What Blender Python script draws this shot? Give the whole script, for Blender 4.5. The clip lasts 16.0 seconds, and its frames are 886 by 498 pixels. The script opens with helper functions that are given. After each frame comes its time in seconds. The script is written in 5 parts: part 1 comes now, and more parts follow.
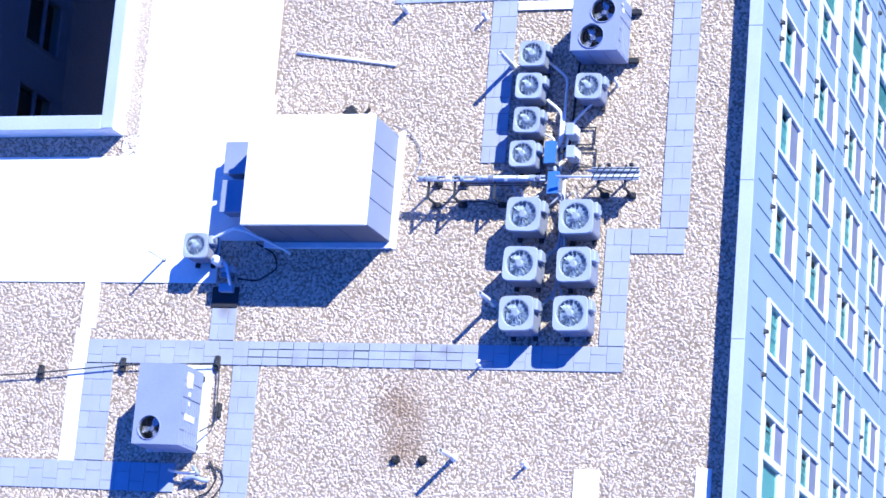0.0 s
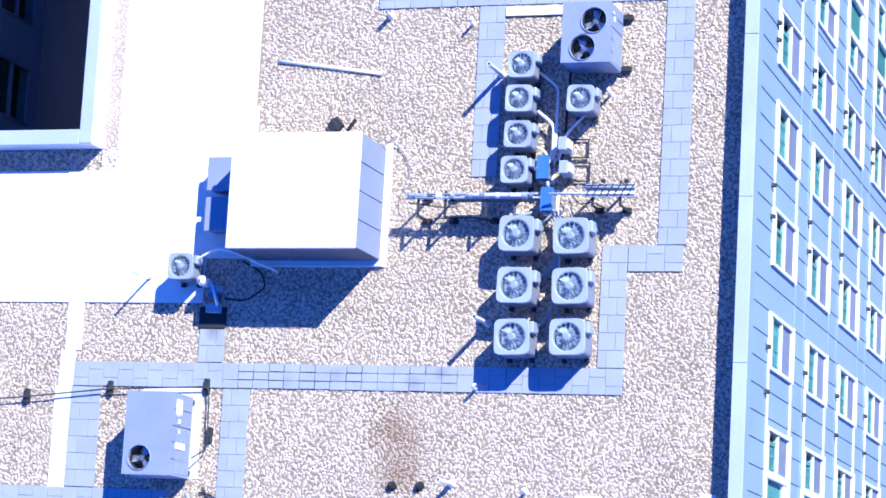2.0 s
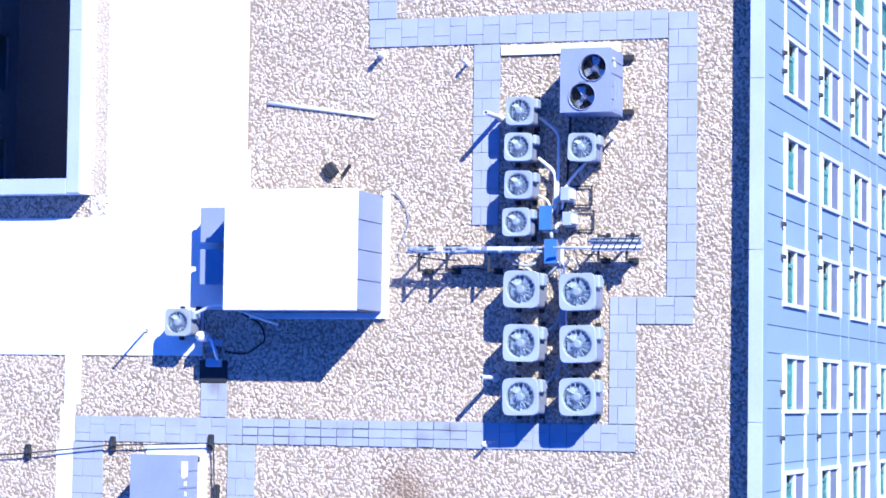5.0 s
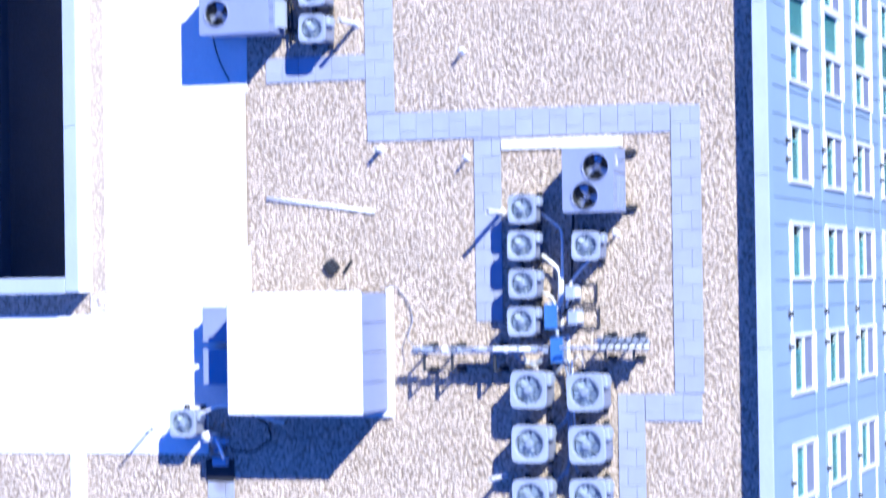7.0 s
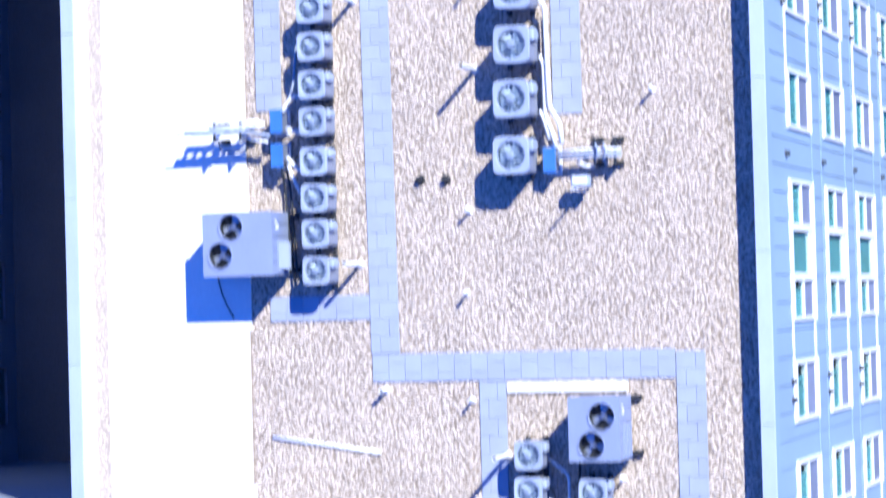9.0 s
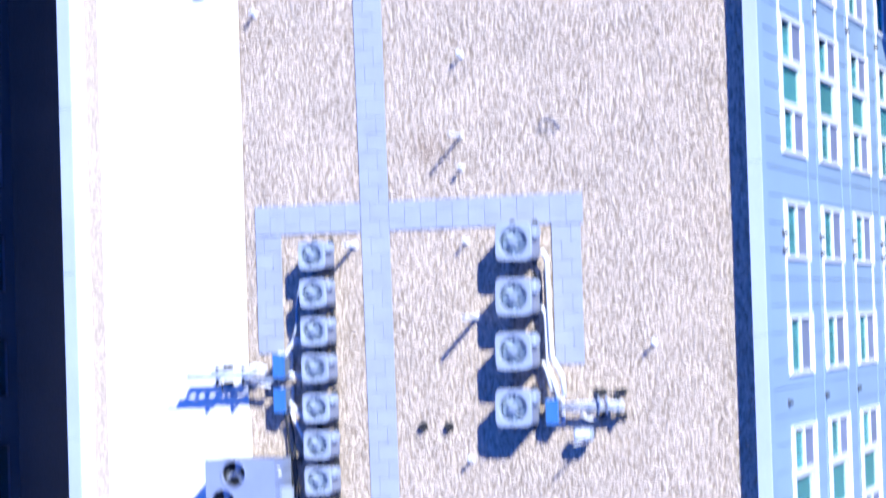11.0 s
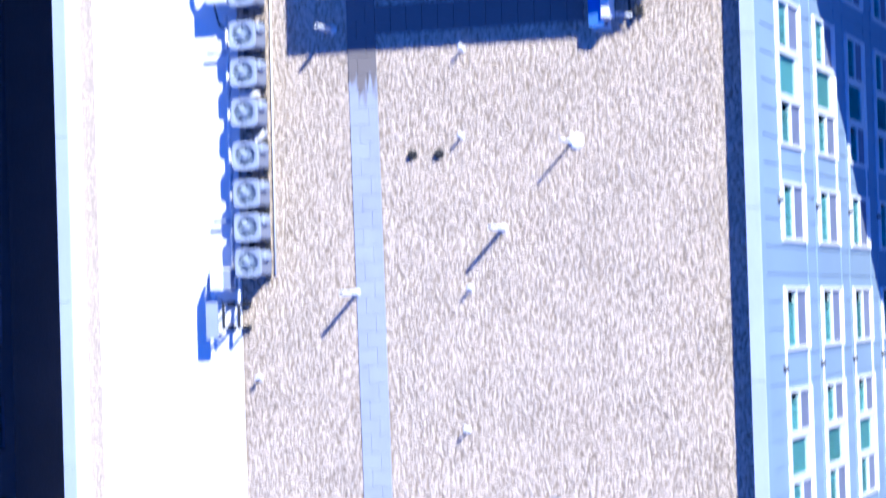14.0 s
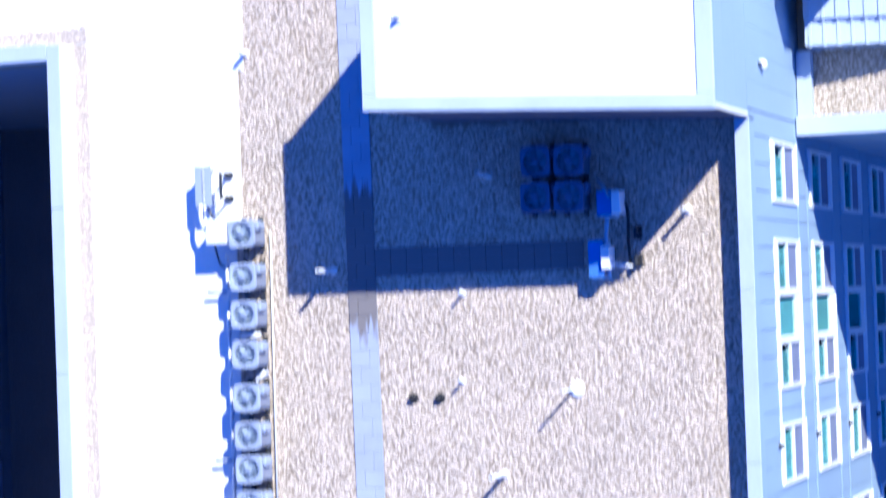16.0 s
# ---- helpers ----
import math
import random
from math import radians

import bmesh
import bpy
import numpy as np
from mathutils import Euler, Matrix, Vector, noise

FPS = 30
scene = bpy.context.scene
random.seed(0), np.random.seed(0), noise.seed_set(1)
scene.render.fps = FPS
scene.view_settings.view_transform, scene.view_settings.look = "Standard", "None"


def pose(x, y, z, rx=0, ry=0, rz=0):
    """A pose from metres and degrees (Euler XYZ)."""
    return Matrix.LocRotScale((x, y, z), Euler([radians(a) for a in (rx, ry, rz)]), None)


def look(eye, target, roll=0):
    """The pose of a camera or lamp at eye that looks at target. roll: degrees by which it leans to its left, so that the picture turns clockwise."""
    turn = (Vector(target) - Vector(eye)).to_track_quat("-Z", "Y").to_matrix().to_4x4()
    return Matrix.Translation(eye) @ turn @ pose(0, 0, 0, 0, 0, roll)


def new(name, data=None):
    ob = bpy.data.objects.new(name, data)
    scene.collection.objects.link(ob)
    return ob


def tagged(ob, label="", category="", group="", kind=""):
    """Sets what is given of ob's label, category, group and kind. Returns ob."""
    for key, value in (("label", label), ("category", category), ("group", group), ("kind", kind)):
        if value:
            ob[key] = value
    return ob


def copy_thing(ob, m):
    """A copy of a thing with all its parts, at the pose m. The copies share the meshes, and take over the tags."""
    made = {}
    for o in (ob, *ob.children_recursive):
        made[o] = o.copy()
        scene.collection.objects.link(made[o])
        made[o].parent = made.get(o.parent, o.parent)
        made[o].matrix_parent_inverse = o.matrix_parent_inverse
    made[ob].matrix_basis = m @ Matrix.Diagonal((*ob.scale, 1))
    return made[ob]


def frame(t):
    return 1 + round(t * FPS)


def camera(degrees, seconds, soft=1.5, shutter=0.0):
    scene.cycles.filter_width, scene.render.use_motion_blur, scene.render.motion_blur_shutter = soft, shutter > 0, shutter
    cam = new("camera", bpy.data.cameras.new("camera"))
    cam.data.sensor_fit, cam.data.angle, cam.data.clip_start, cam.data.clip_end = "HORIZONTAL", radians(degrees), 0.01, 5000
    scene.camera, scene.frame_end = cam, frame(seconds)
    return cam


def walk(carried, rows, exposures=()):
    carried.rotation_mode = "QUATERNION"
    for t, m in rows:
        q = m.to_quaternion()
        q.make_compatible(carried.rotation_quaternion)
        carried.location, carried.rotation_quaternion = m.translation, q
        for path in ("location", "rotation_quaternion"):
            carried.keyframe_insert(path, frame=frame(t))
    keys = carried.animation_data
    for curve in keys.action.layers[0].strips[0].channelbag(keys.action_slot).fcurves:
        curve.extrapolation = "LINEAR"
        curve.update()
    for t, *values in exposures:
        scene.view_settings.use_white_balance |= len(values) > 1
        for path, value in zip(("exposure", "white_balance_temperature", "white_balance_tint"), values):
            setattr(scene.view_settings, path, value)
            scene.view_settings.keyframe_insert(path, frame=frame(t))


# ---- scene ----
# camera and its flight
cam = camera(19.762, 16.0, soft=1.6, shutter=1.5)
PATH = [
    (0, pose(9.369, -7.767, 43.370, 15.027, 18.148, 4.957)),
    (0.5, pose(9.252, -6.949, 43.221, 14.036, 18.198, 4.569)),
    (1, pose(9.127, -6.133, 43.088, 13.057, 18.220, 4.176)),
    (1.5, pose(9.046, -5.141, 43.011, 11.864, 18.270, 3.763)),
    (2, pose(8.971, -4.150, 42.915, 10.696, 18.319, 3.367)),
    (2.5, pose(8.886, -3.135, 42.844, 9.492, 18.341, 2.953)),
    (3, pose(8.792, -2.075, 42.785, 8.236, 18.355, 2.513)),
    (3.5, pose(8.710, -1.067, 42.739, 7.036, 18.378, 2.064)),
    (4, pose(8.653, -0.120, 42.677, 5.933, 18.432, 1.645)),
    (4.2, pose(8.603, 0.271, 42.651, 5.477, 18.424, 1.471)),
    (6.3, pose(8.269, 4.095, 42.344, 1.128, 18.429, -0.338)),
    (6.5, pose(8.249, 4.497, 42.308, 0.638, 18.405, -0.686)),
    (6.55, pose(8.244, 4.597, 42.300, 0.525, 18.399, -0.765)),
    (7, pose(8.160, 5.502, 42.323, 0.535, 18.327, -0.917)),
    (7.5, pose(8.195, 6.481, 42.334, 0.560, 18.389, -1.144)),
    (8, pose(8.229, 7.422, 42.317, 0.627, 18.457, -1.401)),
    (8.5, pose(8.251, 8.459, 42.296, 0.607, 18.483, -1.588)),
    (9, pose(8.269, 9.438, 42.301, 0.697, 18.493, -1.621)),
    (9.2, pose(8.274, 9.738, 42.304, 0.802, 18.492, -1.533)),
    (11.3, pose(8.539, 14.251, 42.274, 0.965, 18.740, -1.871)),
    (11.5, pose(8.518, 14.766, 42.249, 0.832, 18.722, -1.644)),
    (12, pose(8.467, 16.105, 42.193, 0.597, 18.658, -1.363)),
    (12.5, pose(8.432, 17.189, 42.162, 0.601, 18.621, -1.357)),
    (13, pose(8.428, 18.258, 42.147, 0.600, 18.595, -1.411)),
    (13.5, pose(8.455, 19.195, 42.157, 0.756, 18.616, -1.520)),
    (14, pose(8.502, 20.123, 42.198, 0.888, 18.644, -1.804)),
    (14.5, pose(8.543, 21.133, 42.253, 0.933, 18.641, -1.985)),
    (15, pose(8.571, 22.149, 42.297, 0.970, 18.621, -1.982)),
    (15.5, pose(8.595, 23.301, 42.318, 0.864, 18.601, -1.972)),
    (16, pose(8.624, 24.572, 42.326, 0.574, 18.582, -2.099)),
]
walk(cam, PATH, exposures=((0, 1.11, 4080, 40), (16, 1.11, 4080, 40)))

# world, sun
SUN = Vector((0.83, 0.88, 1.0))
world = bpy.data.worlds.new("sky")
scene.world = world
world.use_nodes = True
wn, wl = world.node_tree.nodes, world.node_tree.links
sky = wn.new("ShaderNodeTexSky")
sky.sky_type, sky.sun_disc = "NISHITA", False
sky.sun_elevation, sky.sun_rotation = math.atan2(1.0, math.hypot(0.83, 0.88)), math.atan2(0.83, 0.88)
sky.air_density, sky.dust_density, sky.ozone_density = 1.0, 0.0, 9.5
wn["Background"].inputs["Strength"].default_value = 0.071
wl.new(sky.outputs[0], wn["Background"].inputs["Color"])
sun = new("sun", bpy.data.lights.new("sun", "SUN"))
sun.data.energy, sun.data.angle, sun.data.color = 5.0, radians(0.5), (1.0, 0.808, 0.306)
sun.matrix_world = look(SUN * 60, (0, 0, 0))

# ---------------------------------------------------------------- materials
def mat(name, color, rough=0.6, metal=0.0, dark=0.75, grain=40.0, blotch=1.2, bump=0.15, depth=0.01, piece=0.0, island=0.0, stain=0.0, spots=(), damp=None):
    """A surface with grain and blotches; piece and island vary it from object to object and from shard to shard."""
    m = bpy.data.materials.new(name)
    m.use_nodes = True
    n, l = m.node_tree.nodes, m.node_tree.links
    b = n["Principled BSDF"]
    tc = n.new("ShaderNodeTexCoord")
    geo = n.new("ShaderNodeNewGeometry")
    fine, wide = n.new("ShaderNodeTexNoise"), n.new("ShaderNodeTexNoise")
    fine.inputs["Scale"].default_value, fine.inputs["Detail"].default_value = grain, 5
    wide.inputs["Scale"].default_value, wide.inputs["Detail"].default_value = blotch, 4
    for t in (fine, wide):
        l.new(geo.outputs["Position"], t.inputs["Vector"])
    add = n.new("ShaderNodeMath")
    add.operation = "ADD"
    l.new(fine.outputs["Fac"], add.inputs[0])
    l.new(wide.outputs["Fac"], add.inputs[1])
    ramp = n.new("ShaderNodeMapRange")
    ramp.inputs["From Min"].default_value, ramp.inputs["From Max"].default_value = 0.75, 1.25
    ramp.inputs["To Min"].default_value, ramp.inputs["To Max"].default_value = dark, 1.0
    l.new(add.outputs[0], ramp.inputs["Value"])
    value = ramp.outputs[0]
    for amount, node, socket in ((piece, "ShaderNodeObjectInfo", "Random"), (island, "ShaderNodeNewGeometry", "Random Per Island")):
        if amount:
            src = n.new(node)
            r = n.new("ShaderNodeMapRange")
            r.inputs["To Min"].default_value, r.inputs["To Max"].default_value = 1 - amount, 1 + amount * 0.5
            l.new(src.outputs[socket], r.inputs["Value"])
            mul = n.new("ShaderNodeMath")
            mul.operation = "MULTIPLY"
            l.new(value, mul.inputs[0])
            l.new(r.outputs[0], mul.inputs[1])
            value = mul.outputs[0]
    mix = n.new("ShaderNodeMix")
    mix.data_type, mix.blend_type = "RGBA", "MULTIPLY"
    mix.inputs["Factor"].default_value = 1.0
    mix.inputs["A"].default_value = (*color, 1)
    l.new(value, mix.inputs["B"])
    out = mix.outputs["Result"]
    if stain:
        s = n.new("ShaderNodeTexNoise")
        s.inputs["Scale"].default_value, s.inputs["Detail"].default_value = 0.45, 6
        l.new(geo.outputs["Position"], s.inputs["Vector"])
        sr = n.new("ShaderNodeMapRange")
        sr.inputs["From Min"].default_value, sr.inputs["From Max"].default_value = 0.58, 0.75
        sr.inputs["To Min"].default_value, sr.inputs["To Max"].default_value = 0.0, stain
        l.new(s.outputs["Fac"], sr.inputs["Value"])
        mx = n.new("ShaderNodeMix")
        mx.data_type = "RGBA"
        l.new(sr.outputs[0], mx.inputs["Factor"])
        l.new(out, mx.inputs["A"])
        mx.inputs["B"].default_value = (color[0] * 0.45, color[1] * 0.36, color[2] * 0.28, 1)
        out = mx.outputs["Result"]
    for x, y, r, strength in spots:
        far = n.new("ShaderNodeVectorMath")
        far.operation = "DISTANCE"
        far.inputs[1].default_value = (x, y, 0)
        l.new(geo.outputs["Position"], far.inputs[0])
        edge = n.new("ShaderNodeMath")
        edge.operation = "MULTIPLY_ADD"
        l.new(wide.outputs["Fac"], edge.inputs[0])
        edge.inputs[1].default_value = r * 1.6
        l.new(far.outputs["Value"], edge.inputs[2])
        fall = n.new("ShaderNodeMapRange")
        fall.interpolation_type = "SMOOTHSTEP"
        fall.inputs["From Min"].default_value, fall.inputs["From Max"].default_value = r * 0.7, r * 1.9
        fall.inputs["To Min"].default_value, fall.inputs["To Max"].default_value = strength, 0.0
        l.new(edge.outputs[0], fall.inputs["Value"])
        mx = n.new("ShaderNodeMix")
        mx.data_type = "RGBA"
        l.new(fall.outputs[0], mx.inputs["Factor"])
        l.new(out, mx.inputs["A"])
        mx.inputs["B"].default_value = (color[0] * 0.42, color[1] * 0.34, color[2] * 0.25, 1)
        out = mx.outputs["Result"]
    if damp:
        # a wet stretch between two places along y, its ends ragged with runs of water
        runs, at = n.new("ShaderNodeTexNoise"), n.new("ShaderNodeSeparateXYZ")
        squeeze = n.new("ShaderNodeVectorMath")
        squeeze.operation = "MULTIPLY"
        squeeze.inputs[1].default_value = (11.0, 1.1, 1.0)
        runs.inputs["Scale"].default_value, runs.inputs["Detail"].default_value = 1.0, 3
        l.new(geo.outputs["Position"], squeeze.inputs[0])
        l.new(squeeze.outputs[0], runs.inputs["Vector"])
        l.new(geo.outputs["Position"], at.inputs[0])
        reach = n.new("ShaderNodeMath")
        reach.operation = "MULTIPLY_ADD"
        reach.inputs[1].default_value = 1.3
        l.new(runs.outputs["Fac"], reach.inputs[0])
        l.new(at.outputs["Y"], reach.inputs[2])
        ends = []
        for place, flip in ((damp[0] + 0.65, 1), (damp[1] + 0.65, -1)):
            e = n.new("ShaderNodeMapRange")
            e.inputs["From Min"].default_value, e.inputs["From Max"].default_value = place - 0.12 * flip, place + 0.12 * flip
            l.new(reach.outputs[0], e.inputs["Value"])
            ends.append(e)
        wet = n.new("ShaderNodeMath")
        wet.operation = "MULTIPLY"
        l.new(ends[0].outputs[0], wet.inputs[0])
        l.new(ends[1].outputs[0], wet.inputs[1])
        mx = n.new("ShaderNodeMix")
        mx.data_type = "RGBA"
        l.new(wet.outputs[0], mx.inputs["Factor"])
        l.new(out, mx.inputs["A"])
        mx.inputs["B"].default_value = (color[0] * 0.48, color[1] * 0.40, color[2] * 0.30, 1)
        out = mx.outputs["Result"]
    l.new(out, b.inputs["Base Color"])
    rr = n.new("ShaderNodeMapRange")
    rr.inputs["To Min"].default_value, rr.inputs["To Max"].default_value = max(rough - 0.12, 0.03), min(rough + 0.12, 1)
    l.new(wide.outputs["Fac"], rr.inputs["Value"])
    l.new(rr.outputs[0], b.inputs["Roughness"])
    b.inputs["Metallic"].default_value = metal
    if bump:
        bp = n.new("ShaderNodeBump")
        bp.inputs["Strength"].default_value, bp.inputs["Distance"].default_value = bump, depth
        l.new(fine.outputs["Fac"], bp.inputs["Height"])
        l.new(bp.outputs[0], b.inputs["Normal"])
    return m


DIRT = ((-6.45, 0.25, 0.75, 0.75), (-6.35, -0.55, 0.55, 0.7), (-6.0, 16.5, 0.5, 0.4), (-12.0, 1.0, 0.6, 0.3))
GRAVEL = mat("gravel_bed", (0.36, 0.29, 0.20), 0.95, grain=26, blotch=1.0, dark=0.6, bump=0.8, depth=0.02, spots=DIRT)
STONE = mat("gravel_stone", (0.62, 0.527, 0.413), 0.9, grain=30, blotch=0.9, dark=0.84, bump=0.3, depth=0.006, island=0.26, stain=0.18, spots=DIRT)
PAVER = mat("concrete_paver", (0.365, 0.393, 0.497), 0.85, grain=60, blotch=2.0, dark=0.85, bump=0.3, depth=0.004, piece=0.05, damp=(24.15, 26.7), spots=((-10.12, 2.0, 0.22, 0.7), (-6.15, 1.1, 0.28, 0.45), (-7.6, 1.25, 0.2, 0.35), (-8.6, 1.05, 0.2, 0.3), (-5.6, 1.3, 0.15, 0.4)))
MEMBRANE = mat("white_membrane", (0.83, 0.82, 0.80), 0.55, grain=20, blotch=0.8, dark=0.9, bump=0.1)
DUSTY = mat("dusty_membrane", (0.42, 0.36, 0.29), 0.8, grain=9, blotch=1.5, dark=0.8, bump=0.3)
WHITE = mat("white_paint", (0.80, 0.80, 0.79), 0.5, grain=30, blotch=1.5, dark=0.9, bump=0.1, depth=0.003)
COPING = mat("grey_metal_coping", (0.5, 0.556, 0.666), 0.45, metal=0.15, grain=25, blotch=1.2, dark=0.9, bump=0.05)
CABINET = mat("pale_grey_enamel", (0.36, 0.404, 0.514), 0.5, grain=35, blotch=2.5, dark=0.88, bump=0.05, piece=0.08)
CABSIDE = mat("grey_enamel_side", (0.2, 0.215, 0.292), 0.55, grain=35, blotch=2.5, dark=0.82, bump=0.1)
PACK = mat("lavender_grey_enamel", (0.265, 0.299, 0.438), 0.5, grain=35, blotch=2.0, dark=0.9, bump=0.05)
# panel colour with shade put in: hut's south side, condensers by the penthouse
SHADEPANEL = mat("shade_toned_panel", (0.1, 0.115, 0.164), 0.6, grain=35, blotch=2.0, dark=0.85, bump=0.05)
# siding darkened in colour to stand in for shade on the penthouse's south face
SHADESIDING = mat("shade_toned_siding", (0.05, 0.062, 0.11), 0.7, grain=45, blotch=0.7, dark=0.9, bump=0.1, depth=0.003)
# condenser enamel darkened: the penthouse shade is put into its colour
SHADETOP = mat("shade_toned_enamel", (0.12, 0.13, 0.24), 0.5, grain=35, blotch=2.5, dark=0.85, bump=0.05, piece=0.08)
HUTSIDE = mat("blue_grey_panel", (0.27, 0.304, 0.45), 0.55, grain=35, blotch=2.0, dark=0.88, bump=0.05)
GRILLE = mat("pale_wire_grille", (0.37, 0.42, 0.51), 0.45, metal=0.3, grain=50, blotch=3, dark=0.85, bump=0.0)
BLADE = mat("grey_fan_blade", (0.25, 0.32, 0.42), 0.45, metal=0.1, grain=30, blotch=3, dark=0.8, bump=0.0)
STEEL = mat("galvanised_steel", (0.62, 0.661, 0.76), 0.3, metal=0.8, grain=25, blotch=3, dark=0.8, bump=0.05)
COIL = mat("dark_coil", (0.035, 0.039, 0.049), 0.7, grain=80, blotch=3, dark=0.6, bump=0.2)
WELL = mat("shaded_fan_well", (0.38, 0.47, 0.58), 0.7, grain=80, blotch=3, dark=0.7, bump=0.2)
BLACK = mat("black_rubber", (0.025, 0.026, 0.032), 0.7, grain=60, blotch=3, dark=0.6, bump=0.2)
PIPEWHITE = mat("white_plastic_pipe", (0.82, 0.82, 0.81), 0.45, grain=30, blotch=3, dark=0.85, bump=0.03)
INSUL = mat("pale_pipe_insulation", (0.36, 0.398, 0.491), 0.75, grain=30, blotch=4, dark=0.75, bump=0.3)
SIDING = mat("blue_grey_siding", (0.285, 0.372, 0.491), 0.7, grain=45, blotch=0.7, dark=0.9, bump=0.1, depth=0.003, piece=0.04)
GROOVE = mat("dark_joint", (0.045, 0.06, 0.10), 0.9, grain=40, blotch=2, dark=0.7, bump=0.1)
TRIM = mat("white_trim", (0.80, 0.80, 0.79), 0.5, grain=30, blotch=2, dark=0.92, bump=0.05)
CONCRETE = mat("paver_joint_sand", (0.33, 0.355, 0.455), 0.9, grain=20, blotch=0.6, dark=0.75, bump=0.4)
MOSS = mat("dark_mossy_joint", (0.13, 0.147, 0.164), 0.95, grain=20, blotch=2, dark=0.6, bump=0.4)
ASPHALT = mat("asphalt", (0.05, 0.052, 0.061), 0.95, grain=20, blotch=0.3, dark=0.6, bump=0.4)
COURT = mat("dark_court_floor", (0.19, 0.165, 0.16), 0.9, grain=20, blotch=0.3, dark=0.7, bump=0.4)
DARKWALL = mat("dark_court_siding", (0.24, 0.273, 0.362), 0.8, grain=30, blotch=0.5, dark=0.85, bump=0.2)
TEAL = mat("teal_curtain", (0.33, 0.66, 0.69), 0.8, grain=25, blotch=3, dark=0.82, bump=0.3, piece=0.32)
LILAC = mat("grey_lilac_screen", (0.23, 0.252, 0.362), 0.7, grain=90, blotch=3, dark=0.8, bump=0.2, piece=0.15)
ROOM = mat("dark_room", (0.03, 0.042, 0.053), 0.9, grain=10, blotch=2, dark=0.6, bump=0.0, piece=0.3)
BLIND = mat("pale_blind", (0.55, 0.55, 0.55), 0.7, grain=30, blotch=3, dark=0.8, bump=0.1)
BLUE = mat("blue_plastic", (0.09, 0.21, 0.584), 0.5, grain=30, blotch=3, dark=0.85, bump=0.05)
RIBBED = mat("white_ribbed_metal", (0.45, 0.514, 0.619), 0.35, metal=0.1, grain=20, blotch=1.5, dark=0.9, bump=0.05)


def glass():
    m = bpy.data.materials.new("window_glass")
    m.use_nodes = True
    n, l = m.node_tree.nodes, m.node_tree.links
    n.remove(n["Principled BSDF"])
    clear, gloss, mix, fr = (n.new("ShaderNode" + k) for k in ("BsdfTransparent", "BsdfGlossy", "MixShader", "LayerWeight"))
    clear.inputs[0].default_value = (0.80, 0.90, 0.90, 1)
    gloss.inputs["Roughness"].default_value = 0.03
    fr.inputs["Blend"].default_value = 0.5
    power, scale = n.new("ShaderNodeMath"), n.new("ShaderNodeMath")
    power.operation, scale.operation = "POWER", "MULTIPLY_ADD"
    power.inputs[1].default_value = 5.0
    scale.inputs[1].default_value, scale.inputs[2].default_value = 0.6, 0.03
    l.new(fr.outputs["Facing"], power.inputs[0])
    l.new(power.outputs[0], scale.inputs[0])
    l.new(scale.outputs[0], mix.inputs[0])
    l.new(clear.outputs[0], mix.inputs[1])
    l.new(gloss.outputs[0], mix.inputs[2])
    l.new(mix.outputs[0], n["Material Output"].inputs["Surface"])
    return m


GLASS = glass()

# ---------------------------------------------------------------- mesh helpers
def mesh_of(name, bm, material, smooth=False):
    me = bpy.data.meshes.new(name)
    bmesh.ops.recalc_face_normals(bm, faces=bm.faces)
    if smooth:
        for f in bm.faces:
            f.smooth = True
    bm.to_mesh(me)
    bm.free()
    me.materials.append(material)
    return me


def part(name, bm, material, parent=None, label="", smooth=False):
    ob = new(name, mesh_of(name, bm, material, smooth))
    if parent is not None:
        ob.parent = parent
    return tagged(ob, label)


def thing(name, at, label, category, group="", kind=""):
    ob = new(name)
    ob.location = at
    ob.empty_display_size = 0.1
    return tagged(ob, label, category, group, kind)


def box(bm, x0, y0, z0, x1, y1, z1, bevel=0.0):
    vs = [bm.verts.new((x, y, z)) for z in (z0, z1) for x, y in ((x0, y0), (x1, y0), (x1, y1), (x0, y1))]
    fs = [bm.faces.new([vs[i] for i in q]) for q in ((3, 2, 1, 0), (4, 5, 6, 7), (0, 1, 5, 4), (1, 2, 6, 5), (2, 3, 7, 6), (3, 0, 4, 7))]
    if bevel:
        es = list({e for f in fs for e in f.edges})
        bmesh.ops.bevel(bm, geom=es, offset=bevel, segments=1, affect="EDGES")
    return bm


def boxes(*rows, bevel=0.0):
    bm = bmesh.new()
    for r in rows:
        box(bm, *r, bevel=bevel)
    return bm


def rounded(w, d, r, n=5):
    """The outline of a rectangle with round corners, anticlockwise."""
    out = []
    for cx, cy, a in ((w / 2 - r, d / 2 - r, 0), (-w / 2 + r, d / 2 - r, 90), (-w / 2 + r, -d / 2 + r, 180), (w / 2 - r, -d / 2 + r, 270)):
        for k in range(n):
            t = radians(a + 90 * k / (n - 1))
            out.append((cx + r * math.cos(t), cy + r * math.sin(t)))
    return out


def loft(bm, loops, caps=(True, True)):
    """Skins a row of loops of equally many points."""
    rings = [[bm.verts.new(p) for p in lp] for lp in loops]
    k = len(rings[0])
    for a, b in zip(rings, rings[1:]):
        for i in range(k):
            bm.faces.new((a[i], a[(i + 1) % k], b[(i + 1) % k], b[i]))
    if caps[0]:
        bm.faces.new(rings[0][::-1])
    if caps[1]:
        bm.faces.new(rings[-1])
    return rings


def disc(x, y, z, r, n=16):
    return [(x + r * math.cos(2 * math.pi * i / n), y + r * math.sin(2 * math.pi * i / n), z) for i in range(n)]


